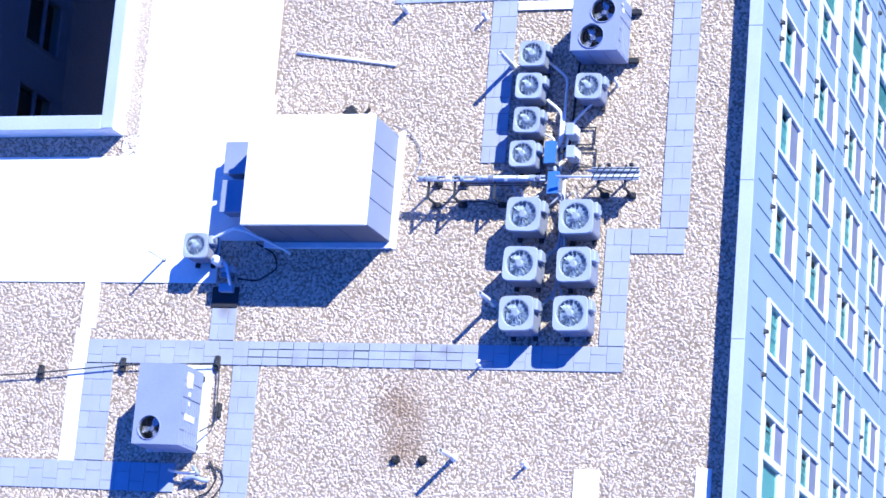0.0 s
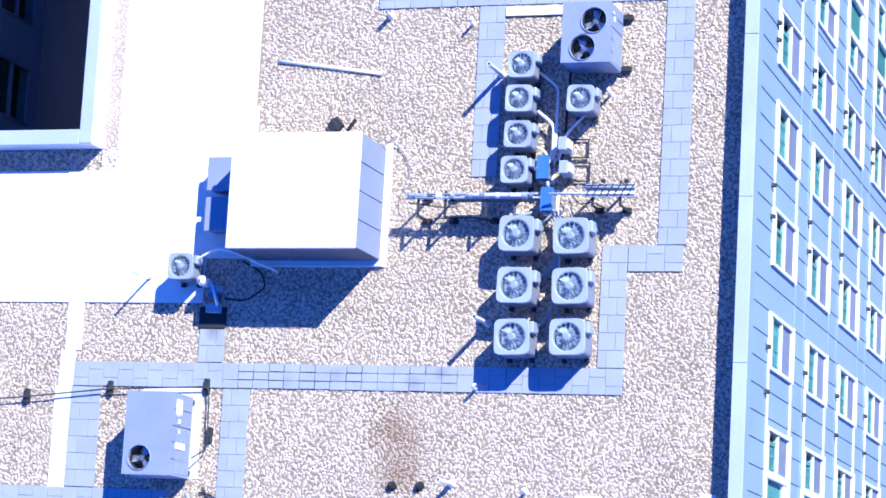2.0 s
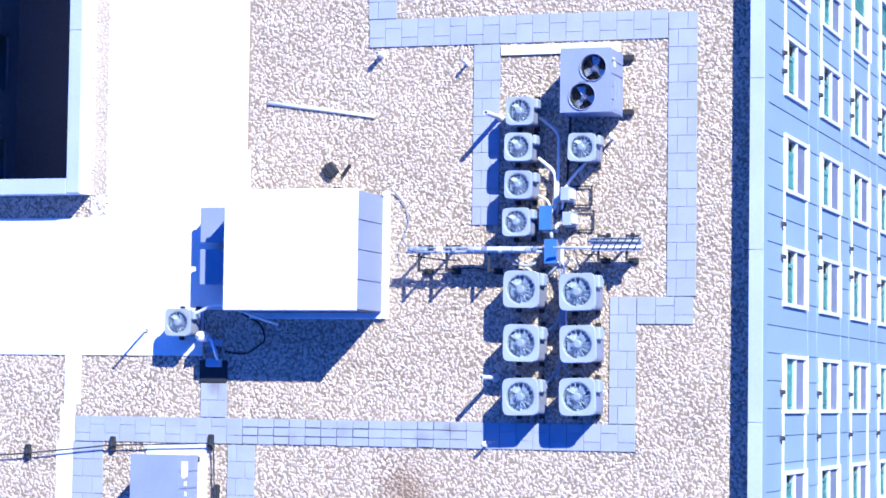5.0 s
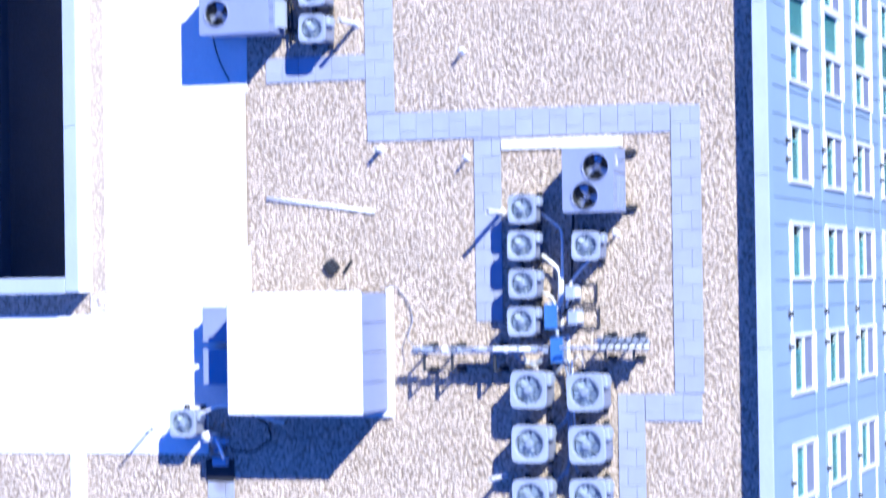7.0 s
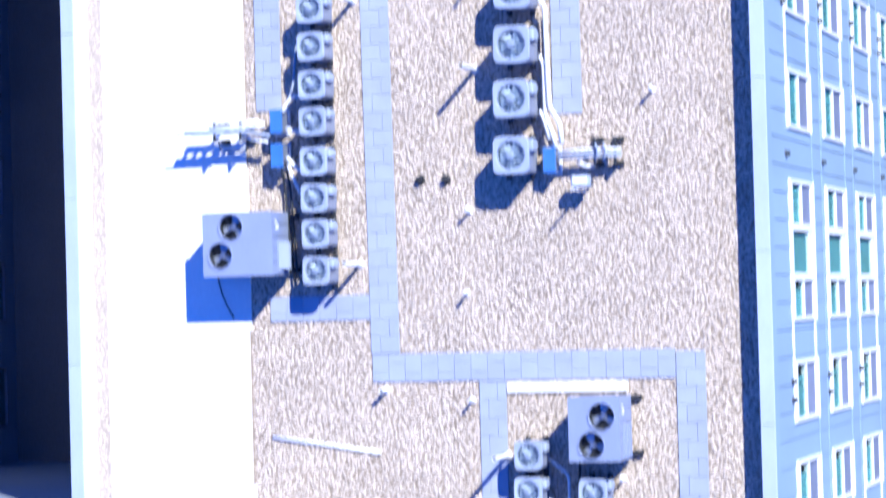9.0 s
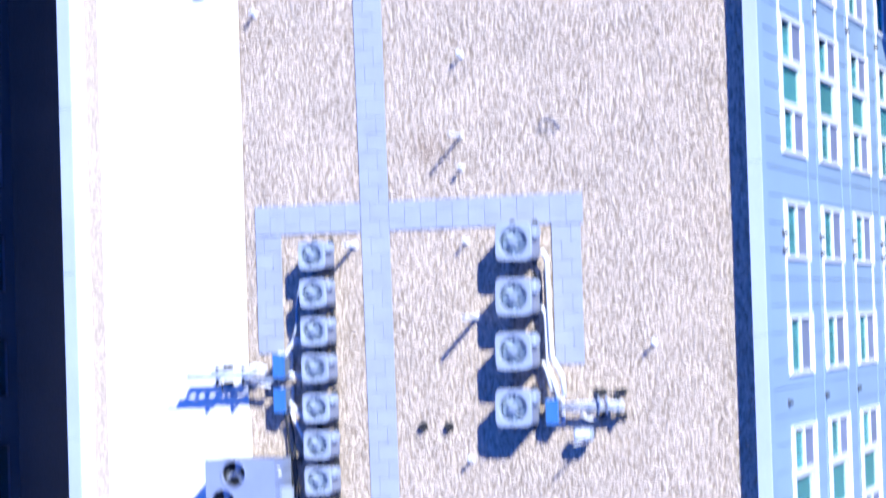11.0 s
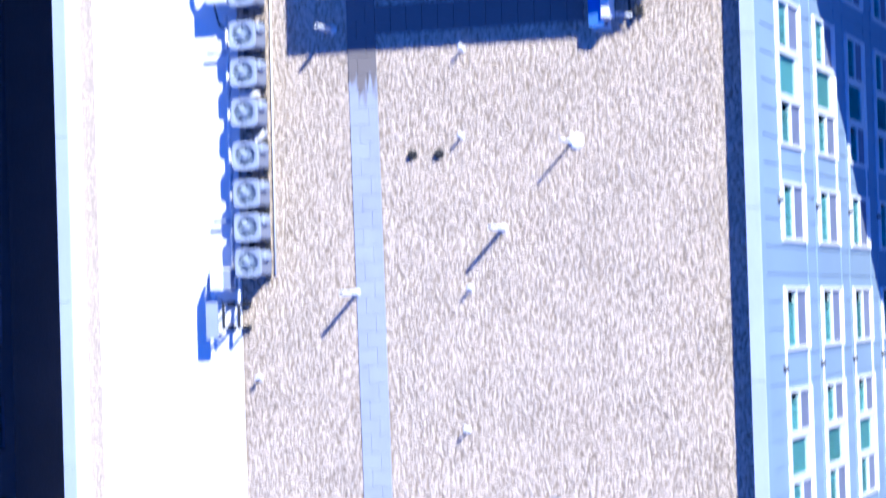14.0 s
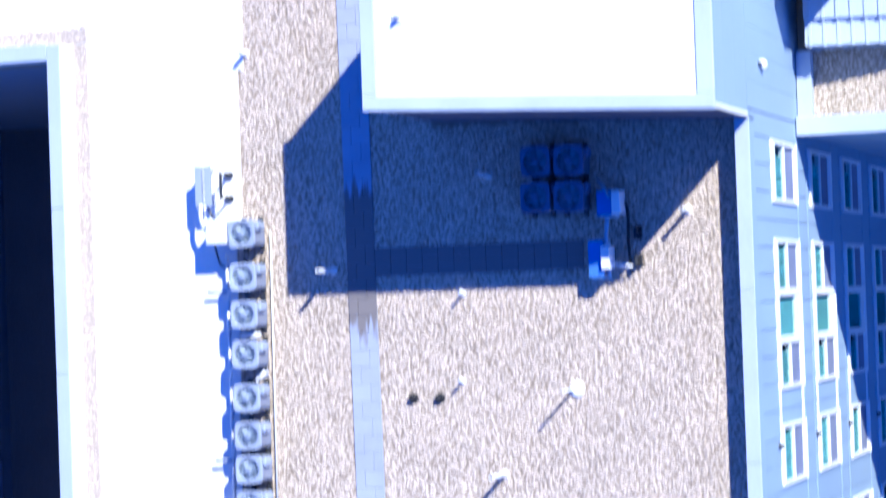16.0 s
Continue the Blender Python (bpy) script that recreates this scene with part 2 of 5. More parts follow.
def cyl(bm, x, y, z0, z1, r, n=14, r1=None):
    loft(bm, [disc(x, y, z0, r, n), disc(x, y, z1, r if r1 is None else r1, n)])
    return bm


def tube(bm, pts, r, n=8):
    """A round tube along points, mitred at the bends."""
    pts = [Vector(p) for p in pts]
    loops = []
    for i, p in enumerate(pts):
        d = ((pts[min(i + 1, len(pts) - 1)] - p).normalized() + (p - pts[max(i - 1, 0)]).normalized()).normalized()
        up = Vector((0, 0, 1)) if abs(d.z) < 0.95 else Vector((0, 1, 0))
        u = d.cross(up).normalized()
        v = u.cross(d)
        loops.append([p + r * (math.cos(2 * math.pi * k / n) * u + math.sin(2 * math.pi * k / n) * v) for k in range(n)])
    loft(bm, loops)
    return bm


def bent(pts, r=0.12, n=4):
    """Points with their inner corners rounded off."""
    pts = [Vector(p) for p in pts]
    out = [pts[0]]
    for a, b, c in zip(pts, pts[1:], pts[2:]):
        d1, d2 = min(r, (b - a).length / 2.1), min(r, (c - b).length / 2.1)
        p, q = b + (a - b).normalized() * d1, b + (c - b).normalized() * d2
        for k in range(n + 1):
            t = k / n
            out.append((1 - t) ** 2 * p + 2 * t * (1 - t) * b + t * t * q)
    return out + [pts[-1]]

# ---------------------------------------------------------------- large structure
STREET, FLOOR = -21.5, -14.5
CX0, CX1, CY0, CY1 = -22.0, -12.92, 5.75, 29.28   # the courtyard's opening
SOUTH, NORTH, WEST = -13.0, 46.0, -30.0

part("ground", boxes((-700, -700, STREET - 0.5, 700, 700, STREET)), ASPHALT).update_tag()
tagged(bpy.data.objects["ground"], "dark asphalt street level far below the roof", "ground", kind="structure")

def wall_grid(us, vs, holes, make, thick):
    """Fills the cells between the cuts us and vs that lie in no hole."""
    bm = bmesh.new()
    us, vs = sorted(set(us)), sorted(set(vs))
    for a, b in zip(us, us[1:]):
        run = None
        for c, d in zip(vs, vs[1:]):
            u, v = (a + b) / 2, (c + d) / 2
            free = not any(h[0] < u < h[1] and h[2] < v < h[3] for h in holes)
            if free:
                run = (run[0], d) if run else (c, d)
            if run and (not free or d == vs[-1]):
                make(bm, a, run[0], b, run[1])
                run = None
    return bm


deck = wall_grid([WEST, CX0, CX1, -0.02], [SOUTH, CY0, CY1, NORTH], [(CX0, CX1, CY0, CY1)], lambda bm, a, c, b, d: box(bm, a, c, -0.45, b, d, 0.0), 0)
bmesh.ops.remove_doubles(deck, verts=deck.verts, dist=0.001)
tagged(part("roof_deck", deck, GRAVEL), "flat roof covered with pale beige gravel ballast", "roof", kind="structure")


def coping_run(name, x0, y0, x1, y1, top, face, label):
    """A parapet with a metal cap that is a little wider and falls inwards."""
    p = tagged(part(name, boxes((x0, y0, 0.0, x1, y1, top - 0.04)), face), label, "parapet", kind="structure")
    n = max(1, round(max(x1 - x0, y1 - y0) / 3.0))
    for i in range(n):
        if x1 - x0 > y1 - y0:
            a, b = x0 + (x1 - x0) * i / n, x0 + (x1 - x0) * (i + 1) / n
            r = (a + 0.003, y0 - 0.02, top - 0.04, b - 0.003, y1 + 0.02, top)
        else:
            a, b = y0 + (y1 - y0) * i / n, y0 + (y1 - y0) * (i + 1) / n
            r = (x0 - 0.02, a + 0.003, top - 0.04, x1 + 0.02, b - 0.003, top)
        part("coping", boxes(r, bevel=0.008), COPING, p)
    return p


coping_run("parapet_east", -0.19, SOUTH, 0.02, 27.53, 0.5, SIDING, "low roof parapet with a pale grey metal coping")
coping_run("parapet_court_east", CX1 + 0.02, CY0 - 0.27, CX1 + 0.24, CY1 + 0.29, 0.55, MEMBRANE, "courtyard parapet dressed in white membrane with grey coping")
coping_run("parapet_court_south", CX0, CY0 - 0.27, CX1 - 0.003, CY0 - 0.02, 0.55, MEMBRANE, "courtyard parapet dressed in white membrane with grey coping")
coping_run("parapet_court_north", CX0, CY1 + 0.02, CX1 - 0.003, CY1 + 0.29, 0.55, MEMBRANE, "courtyard parapet dressed in white membrane with grey coping")

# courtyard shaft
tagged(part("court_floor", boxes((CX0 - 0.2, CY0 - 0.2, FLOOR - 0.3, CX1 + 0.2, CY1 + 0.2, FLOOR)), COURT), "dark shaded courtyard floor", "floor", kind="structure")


HEAD, STOREY, WIN = -1.38, 3.58, 2.18
ROWS = [HEAD - STOREY * k for k in range(5)]


def window(name, w, kind, shade, label):
    """A window in a wall that faces +x: its middle at y = 0, its head at z = 0, the wall's face at x = 0."""
    h, t = WIN, 0.068
    win = tagged(new(name), label, "window", kind="structure")
    fr = boxes((-0.10, -w / 2, -h, 0.05, w / 2, -h + t * 1.05), (-0.10, -w / 2, -t, 0.05, w / 2, 0),
               (-0.10, -w / 2, -h + t * 1.05, 0.045, -w / 2 + t, -t), (-0.10, w / 2 - t, -h + t * 1.05, 0.045, w / 2, -t))
    part("window_frame", fr, TRIM, win)
    part("window_sill", boxes((0.045, -w / 2 - 0.015, -h - 0.02, 0.062, w / 2 + 0.015, -h + 0.015), bevel=0.006), TRIM, win)
    y0, y1, z1, z0 = -w / 2 + t, w / 2 - t, -t, -h + t * 1.05
    if kind == "hung":
        zm = z0 + (z1 - z0) * 0.46
        part("upper_sash", boxes((-0.07, y0, z1 - 0.21, 0.03, y1, z1 - 0.14), (-0.07, y0, zm, 0.03, y1, zm + 0.07)), TRIM, win)
        part("pane", boxes((-0.002, y0, zm + 0.07, 0.006, y1, z1 - 0.21)), GLASS, win).visible_shadow = False
        part("lower_sash", boxes((-0.08, y0, z0, 0.02, y1, z0 + 0.05), (-0.08, y0, zm - 0.05, 0.02, y1, zm)), TRIM, win)
        part("insect_screen", boxes((-0.012, y0, z0 + 0.05, -0.004, y1, zm - 0.05)), LILAC, win)
        part("pane", boxes((-0.002, y0, z1 - 0.14, 0.006, y1, z1)), GLASS, win).visible_shadow = False
    else:
        part("sash", boxes((-0.07, y0, z0, 0.03, y1, z0 + 0.36), (-0.07, y0, z1 - 0.17, 0.03, y1, z1 - 0.10)), TRIM, win)
        part("pane", boxes((-0.002, y0, z0 + 0.36, 0.006, y1, z1 - 0.17)), GLASS, win).visible_shadow = False
    part("curtain", boxes((-0.05, y0 - 0.005, z0, -0.04, y0 + (y1 - y0) * shade, z1 - 0.02)), (TEAL if shade > 0.6 else BLIND), win)
    if kind == "hung":
        for k in range(3):
            ya = y0 + (y1 - y0) * (0.08 + 0.3 * k)
            part("curtain_fold", boxes((-0.036, ya, zm + 0.07, -0.026, ya + 0.04 + 0.02 * k, z1 - 0.21), bevel=0.004), TEAL, win)
    part("room", boxes((-0.62, y0 - 0.05, z0 - 0.05, -0.6, y1 + 0.05, z1 + 0.05), (-0.6, y0 - 0.05, z0 - 0.05, -0.1, y0 - 0.03, z1 + 0.05),
                       (-0.6, y1 + 0.03, z0 - 0.05, -0.1, y1 + 0.05, z1 + 0.05), (-0.6, y0 - 0.03, z0 - 0.05, -0.1, y1 + 0.03, z0 - 0.03)), ROOM, win)
    return win


# the windows of one storey along the east wall: from, to, kind
BAYS = [(26.15, 27.24, "hung")]
for top, mids, single in ((25.51, (24.58, 23.74, 22.88), (22.27, 21.21)), (11.43, (10.6, 9.73, 8.96), (8.27, 7.2))):
    a, b, c = mids
    BAYS += [(a, top, "hung"), (b, a, "fixed"), (c, b, "hung"), (single[1], single[0], "hung")]
for single, top, mids in (((20.42, 19.31), 18.64, (17.83, 17.05, 16.2)), ((2.66, 1.63), 0.62, (-0.22, -1.06, -1.88))):
    a, b, c = mids
    BAYS += [(single[1], single[0], "hung"), (a, top, "hung"), (b, a, "fixed"), (c, b, "hung")]
for n, s in (((15.37, 14.35), (13.37, 12.32)), ((6.53, 5.5), (4.57, 3.5)), ((-2.7, -3.75), (-4.7, -5.75))):
    BAYS += [(n[1], n[0], "hung"), (s[1], s[0], "hung")]
PANELS = [(22.27, 22.88), (8.27, 8.96), (18.64, 19.31), (0.62, 1.63), (13.37, 14.35), (4.57, 5.5), (-4.7, -3.75)]

HOLES = [(a, b, z - WIN, z) for a, b, _ in BAYS for z in ROWS]
cuts_y = [SOUTH, 27.64] + [v for h in HOLES for v in h[:2]]
cuts_z = [STREET, 0.0] + [v for h in HOLES for v in h[2:]]
east = part("wall_east", wall_grid(cuts_y, cuts_z, HOLES, lambda bm, a, c, b, d: box(bm, -0.30, a, c, -0.02, b, d), 0.3), GROOVE)
tagged(east, "tall facade of blue-grey siding with white-trimmed windows", "facade", kind="structure")

rng = random.Random(4)
WINDOW_LABEL = "white-framed single-hung window with curtains behind"
FIXED_LABEL = "white-framed picture window with a teal curtain"
for a, b, kind in BAYS:
    shade = rng.choice((0.65, 0.8, 1.0, 0.9)) if kind == "hung" else 1.0
    first = window("window", b - a, kind, shade, WINDOW_LABEL if kind == "hung" else FIXED_LABEL)
    first.matrix_basis = pose(0.012, (a + b) / 2, ROWS[0])
    for z in ROWS[1:]:
        copy_thing(first, pose(0.012, (a + b) / 2, z))

# lapped siding boards between the windows
BOARD, JOINT = 0.473, 0.056   # pitch of the boards, and where their joints fall
board_n = int((27.64 - SOUTH) / BOARD) + 1
solid = HOLES
shared = {}
for i in range(board_n + 1):
    ya, yb = SOUTH + JOINT + (i - 1) * BOARD, min(SOUTH + JOINT + i * BOARD, 27.66)
    if yb < -6.5 or ya > 27.6:
        continue
    inside = sorted({ya, yb} | {v for h in solid for v in h[:2] if ya + 0.03 < v < yb - 0.03})
    for a, b in zip(inside, inside[1:]):
        mid = (a + b) / 2
        spans = sorted((h[2], h[3]) for h in solid if h[0] < mid < h[1])
        z = STREET + 0.6
        pieces = []
        for lo, hi in spans:
            pieces.append((z, lo))
            z = hi
        pieces.append((z, 0.46 if not spans else -0.005))
        if spans:
            pieces[-1] = (pieces[-1][0], 0.46)
        ga = 0.004 if a == ya else 0.0
        xa, xb = 0.020 - 0.015 * (a - ya) / BOARD, 0.020 - 0.015 * (b - ya) / BOARD   # each board laps over the one before it
        for lo, hi in pieces:
            key = (round(b - a - ga, 3), round(hi - lo, 3), round(xa, 4))
            if key not in shared:
                bm = bmesh.new()
                loft(bm, [[(-0.02, 0, z), (xa, 0, z), (xb, key[0], z), (-0.02, key[0], z)] for z in (0, key[1])])
                shared[key] = mesh_of("siding_board", bm, SIDING)
            ob = new("siding_board", shared[key])
            ob.parent = east
            ob.location = (0, a + ga, lo)

# white bands at head and sill between paired windows
for a, b in PANELS:
    first = tagged(new("trim_bands"), "pair of white trim bands across the siding between two windows", "trim", "trim bands")
    part("head_band", boxes((0.0125, -(b - a) / 2 + 0.002, -0.06, 0.045, (b - a) / 2 - 0.002, 0)), TRIM, first)
    part("sill_band", boxes((0.0125, -(b - a) / 2 + 0.002, -WIN, 0.045, (b - a) / 2 - 0.002, -WIN + 0.065)), TRIM, first)
    first.matrix_basis = pose(0.0, (a + b) / 2, ROWS[0])
    for z in ROWS[1:]:
        copy_thing(first, pose(0.0, (a + b) / 2, z))

# thin flashings across the siding under each window row
for z in ROWS:
    for dz in (-WIN - 0.22, -WIN - 1.18):
        part("flashing", boxes((0.0, -6.6, z + dz, 0.024, 27.62, z + dz + 0.012)), SIDING, east)

# small hooded vents in the siding
vent = tagged(new("wall_vent"), "small dark hooded vent in the siding", "vent", "wall vents")
bm = bmesh.new()
loft(bm, [[(0, y, z) for y, z in rounded(0.09, 0.12, 0.02, 3)], [(0.05, y, z - 0.02) for y, z in rounded(0.08, 0.09, 0.02, 3)], [(0.075, y * 0.8, z * 0.7 - 0.05) for y, z in rounded(0.08, 0.09, 0.02, 3)]])
part("hood", bm, COIL, vent)
part("flange", boxes((-0.002, -0.055, -0.075, 0.006, 0.055, 0.075)), CABSIDE, vent)
vent.matrix_basis = pose(0.014, 7.92, ROWS[0] + 0.16)
for k, z in enumerate(ROWS):
    for y in (7.92, 7.6, 4.92, 4.35, 11.86, 14.8, 14.5, 21.92, 2.0, 1.2, 19.0):
        if (k, y) != (0, 7.92):
            copy_thing(vent, pose(0.014, y, z + 0.16))

# courtyard walls with far dark windows
W_ROWS = ROWS[:4]
west_holes = [(y, y + 1.5, z - 1.9, z) for z in W_ROWS for y in [CY0 + 0.9 + 2.6 * k for k in range(9)]]
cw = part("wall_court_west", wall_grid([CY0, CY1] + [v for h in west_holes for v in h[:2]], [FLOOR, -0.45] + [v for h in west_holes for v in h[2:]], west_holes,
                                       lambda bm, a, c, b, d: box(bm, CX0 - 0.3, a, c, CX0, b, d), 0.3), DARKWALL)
tagged(cw, "shaded dark courtyard wall with windows", "wall", kind="structure")
for i, (y0, y1, z0, z1) in enumerate(west_holes):
    if i == 0:
        wfirst = tagged(new("window"), "dark shaded courtyard window with a pale frame", "window", kind="structure")
        part("window_frame", boxes((-0.08, -0.75, 0, 0.03, -0.69, 1.9), (-0.08, 0.69, 0, 0.03, 0.75, 1.9), (-0.08, -0.69, 0, 0.03, 0.69, 0.07),
                                   (-0.08, -0.69, 1.83, 0.03, 0.69, 1.9), (-0.08, -0.69, 0.92, 0.03, 0.69, 0.98)), CABSIDE, wfirst)
        part("pane", boxes((-0.05, -0.69, 0.07, -0.04, 0.69, 0.92), (-0.05, -0.69, 0.98, -0.04, 0.69, 1.83)), GLASS, wfirst).visible_shadow = False
        part("room", boxes((-0.5, -0.8, -0.05, -0.48, 0.8, 1.95)), ROOM, wfirst)
        wfirst.matrix_basis = pose(CX0, (y0 + y1) / 2, z0)
    else:
        copy_thing(wfirst, pose(CX0, (y0 + y1) / 2, z0))
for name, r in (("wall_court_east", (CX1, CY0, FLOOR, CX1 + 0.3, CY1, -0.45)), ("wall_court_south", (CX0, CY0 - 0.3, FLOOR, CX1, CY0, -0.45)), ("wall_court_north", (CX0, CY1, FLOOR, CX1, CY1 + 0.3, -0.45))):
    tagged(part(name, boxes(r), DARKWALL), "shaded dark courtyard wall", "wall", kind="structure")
for name, r in (("wall_south", (WEST, SOUTH - 0.3, STREET, -0.02, SOUTH, 0.4)), ("wall_west", (WEST - 0.3, SOUTH, STREET, WEST, NORTH, 0.4)), ("wall_north", (WEST, NORTH, STREET, -0.02, NORTH + 0.3, 0.4))):
    tagged(part(name, boxes(r), SIDING), "plain blue-grey outer wall", "wall", kind="structure")

# white membrane: sheets with lapped seams
sheets = []
sheets.append((WEST + 1, 2.52, -10.36, 3.42, 1))
y = 3.36
k = 0
while y < 44.9:
    y2 = min(y + 2.9, 45)
    if y2 <= 5.2 or y > 29.9:
        sheets.append((WEST + 1, y, -9.52 + max(0, y - 23.5) * 0.045 + rng.uniform(-0.03, 0.03), y2, k))
    else:
        sheets.append((-12.665, y, -9.52 + max(0, y - 23.5) * 0.045 + rng.uniform(-0.04, 0.04), y2, k))
    y, k = y2 - 0.06, k + 1
sheets.append((WEST + 1, 3.37, -12.665, 5.06, 2))
sheets.append((WEST + 1, 29.55, -12.67, 32.0, 0))
membrane = new("roof_membrane")
for x0, y0, x1, y1, k in sheets:
    part("membrane_sheet", boxes((x0, y0, -0.01, x1, y1, 0.03 + 0.004 * (k % 2))), MEMBRANE, membrane)
tagged(membrane, "bright white roofing membrane with lapped seams", "membrane", kind="structure")
for name, r in (("membrane_strip", (-13.26, -1.0, -0.01, -12.925, 0.92, 0.03)), ("membrane_strip", (-13.20, 0.925, -0.01, -12.90, 1.6, 0.028)), ("membrane_strip", (-13.12, 1.605, -0.01, -12.80, 2.6, 0.03)), ("membrane_strip", (-4.74, 7.85, -0.01, -2.58, 8.02, 0.05)),
                ("membrane_strip", (-3.02, -1.6, -0.01, -2.55, -0.84, 0.03)), ("membrane_strip", (-0.80, -3.0, -0.01, -0.52, -0.75, 0.03)),
                ("membrane_strip", (-6.87, 3.2, -0.01, -6.78, 5.5, 0.035))):
    tagged(part(name, boxes(r), MEMBRANE), "bare strip of white roofing membrane among the gravel", "membrane", kind="structure")

tagged(part("gravel_strip", boxes((-12.62, 5.5, 0.0, -12.36, 29.58, 0.037), (-20.0, 29.60, 0.0, -12.36, 29.88, 0.038)), DUSTY), "thin strip of pale gravel on white membrane", "gravel", kind="structure")

# penthouse at the north end, a little out of square, its roof falling to the east
PX0, PY0, PTOP = -5.72, 27.68, 3.2
pent = tagged(new("penthouse"), "stair penthouse of blue-grey siding with a white roof", "penthouse", kind="structure")


def askew(bm):
    for v in bm.verts:
        s = -0.15 - 0.046 * v.co.x
        v.co.y += s
        v.co.z *= 1 + s / 2.87
    return bm


part("wall", askew(boxes((PX0, PY0, 0, -0.02, 30.35, PTOP - 0.04))), GROOVE, pent)
part("roof", askew(boxes((PX0 + 0.22, PY0 + 0.22, PTOP - 0.04, -0.24, 30.15, PTOP + 0.03))), MEMBRANE, pent)
part("lower_wall", boxes((-0.3, 27.66, STREET, -0.02, 40, 0)), GROOVE, pent)
for r in ((PX0 - 0.03, PY0 - 0.03, PTOP - 0.04, 0.04, PY0 + 0.215, PTOP + 0.06), (PX0 - 0.03, PY0 + 0.215, PTOP - 0.04, PX0 + 0.215, 30.155, PTOP + 0.06), (-0.235, PY0 + 0.215, PTOP - 0.04, 0.04, 30.155, PTOP + 0.06), (PX0 - 0.03, 30.155, PTOP - 0.04, 0.04, 30.38, PTOP + 0.06)):
    part("coping", askew(boxes(r, bevel=0.01)), COPING, pent)
for lo, hi in ((0.46, 1.38), (1.384, 2.30), (2.304, PTOP - 0.045)):
    part("siding_board", askew(boxes((-0.02, PY0 + 0.002, lo, 0.012, 30.34, hi))), SIDING, pent)
for i in range(int(12 / BOARD)):
    y = PY0 + i * BOARD
    part("siding_board", boxes((-0.02, y + 0.002, STREET + 0.6, 0.012, y + BOARD - 0.002, 0.42)), SIDING, pent)
# south boards: shade painted in by the darker siding colour
for i in range(int(-PX0 / BOARD)):
    part("siding_board", askew(boxes((PX0 + 0.1 + i * BOARD, PY0 - 0.02, 0.02, PX0 + 0.1 + (i + 1) * BOARD - 0.016, PY0 - 0.001, PTOP - 0.045))), SHADESIDING, pent)
part("corner_trim", askew(boxes((0.0125, PY0 - 0.02, 0.52, 0.03, PY0 + 0.07, PTOP - 0.05))), TRIM, pent)

# lower wing that runs east from the facade
WZ = -4.3
wing = tagged(new("wing"), "lower building wing with gravel roof and grey coping", "building", kind="structure")
part("wall", boxes((0.03, 27.45, STREET, 40, 45, WZ - 0.02)), SIDING, wing)
part("roof", boxes((0.03, 27.75, WZ - 0.02, 40, 45, WZ)), GRAVEL, wing)
part("parapet", boxes((0.03, 27.45, WZ - 0.02, 40, 27.74, WZ + 0.46)), SIDING, wing)
for i in range(12):
    part("coping", boxes((0.035 + i * 3, 27.42, WZ + 0.46, 3.03 + i * 3, 27.77, WZ + 0.5), bevel=0.008), COPING, wing)
part("flashing", boxes((0.03, 27.77, WZ, 0.3, 29.0, WZ + 0.25)), COPING, wing)
canopy = tagged(new("ribbed_canopy"), "white ribbed metal canopy roof over the wing", "canopy")
canopy.location = (0, 0, 0)


def pitched(bm):
    """Lets the top of the canopy fall to the east."""
    for v in bm.verts:
        if v.co.z > WZ + 0.1:
            v.co.z -= 0.20 * min(v.co.x, 3.6) - 0.08
    return bm


part("sheet", pitched(boxes(*[(0.33 + 0.9 * k, 29.02, WZ + 0.001, 1.23 + 0.9 * k, 29.5, WZ + 0.88) for k in range(30)], *[(0.33 + 0.9 * k, 29.5, WZ + 0.001, 1.23 + 0.9 * k, 36, WZ + 0.97) for k in range(30)])), RIBBED, canopy)
for i in range(60):
    x = 0.4 + i * 0.25
    part("rib", pitched(boxes((x, 29.0, WZ + 0.02, x + 0.05, 29.49, WZ + 0.90), (x, 29.49, WZ + 0.02, x + 0.05, 35.9, WZ + 1.0))), RIBBED, canopy)

# stand-in box, added only for the diagonal shadow it throws on the canopy
box_ = thing("roof_box", (0, 0, WZ + 0.95), "grey box added to cast a shadow on the ribbed canopy", "box")
part("case", boxes((0.33, 29.95, -0.12, 0.95, 31.57, 1.36), bevel=0.02), CABSIDE, box_)
part("cover", boxes((0.30, 29.92, 1.36, 0.98, 31.6, 1.41), bevel=0.01), CABINET, box_)

wall_light = thing("wall_light", (0.03, 28.5, -0.75), "small white lamp on blue-grey siding", "lamp")
bm = bmesh.new()
loft(bm, [disc(0.0, 0, 0, 0.07, 14), disc(0.02, 0, -0.04, 0.085, 14), disc(0.02, 0, -0.16, 0.075, 14), disc(0.0, 0, -0.2, 0.03, 14)])
part("globe", bm, WHITE, wall_light, smooth=True)
part("bracket", boxes((-0.02, -0.03, -0.01, 0.03, 0.03, 0.14)), COIL, wall_light)

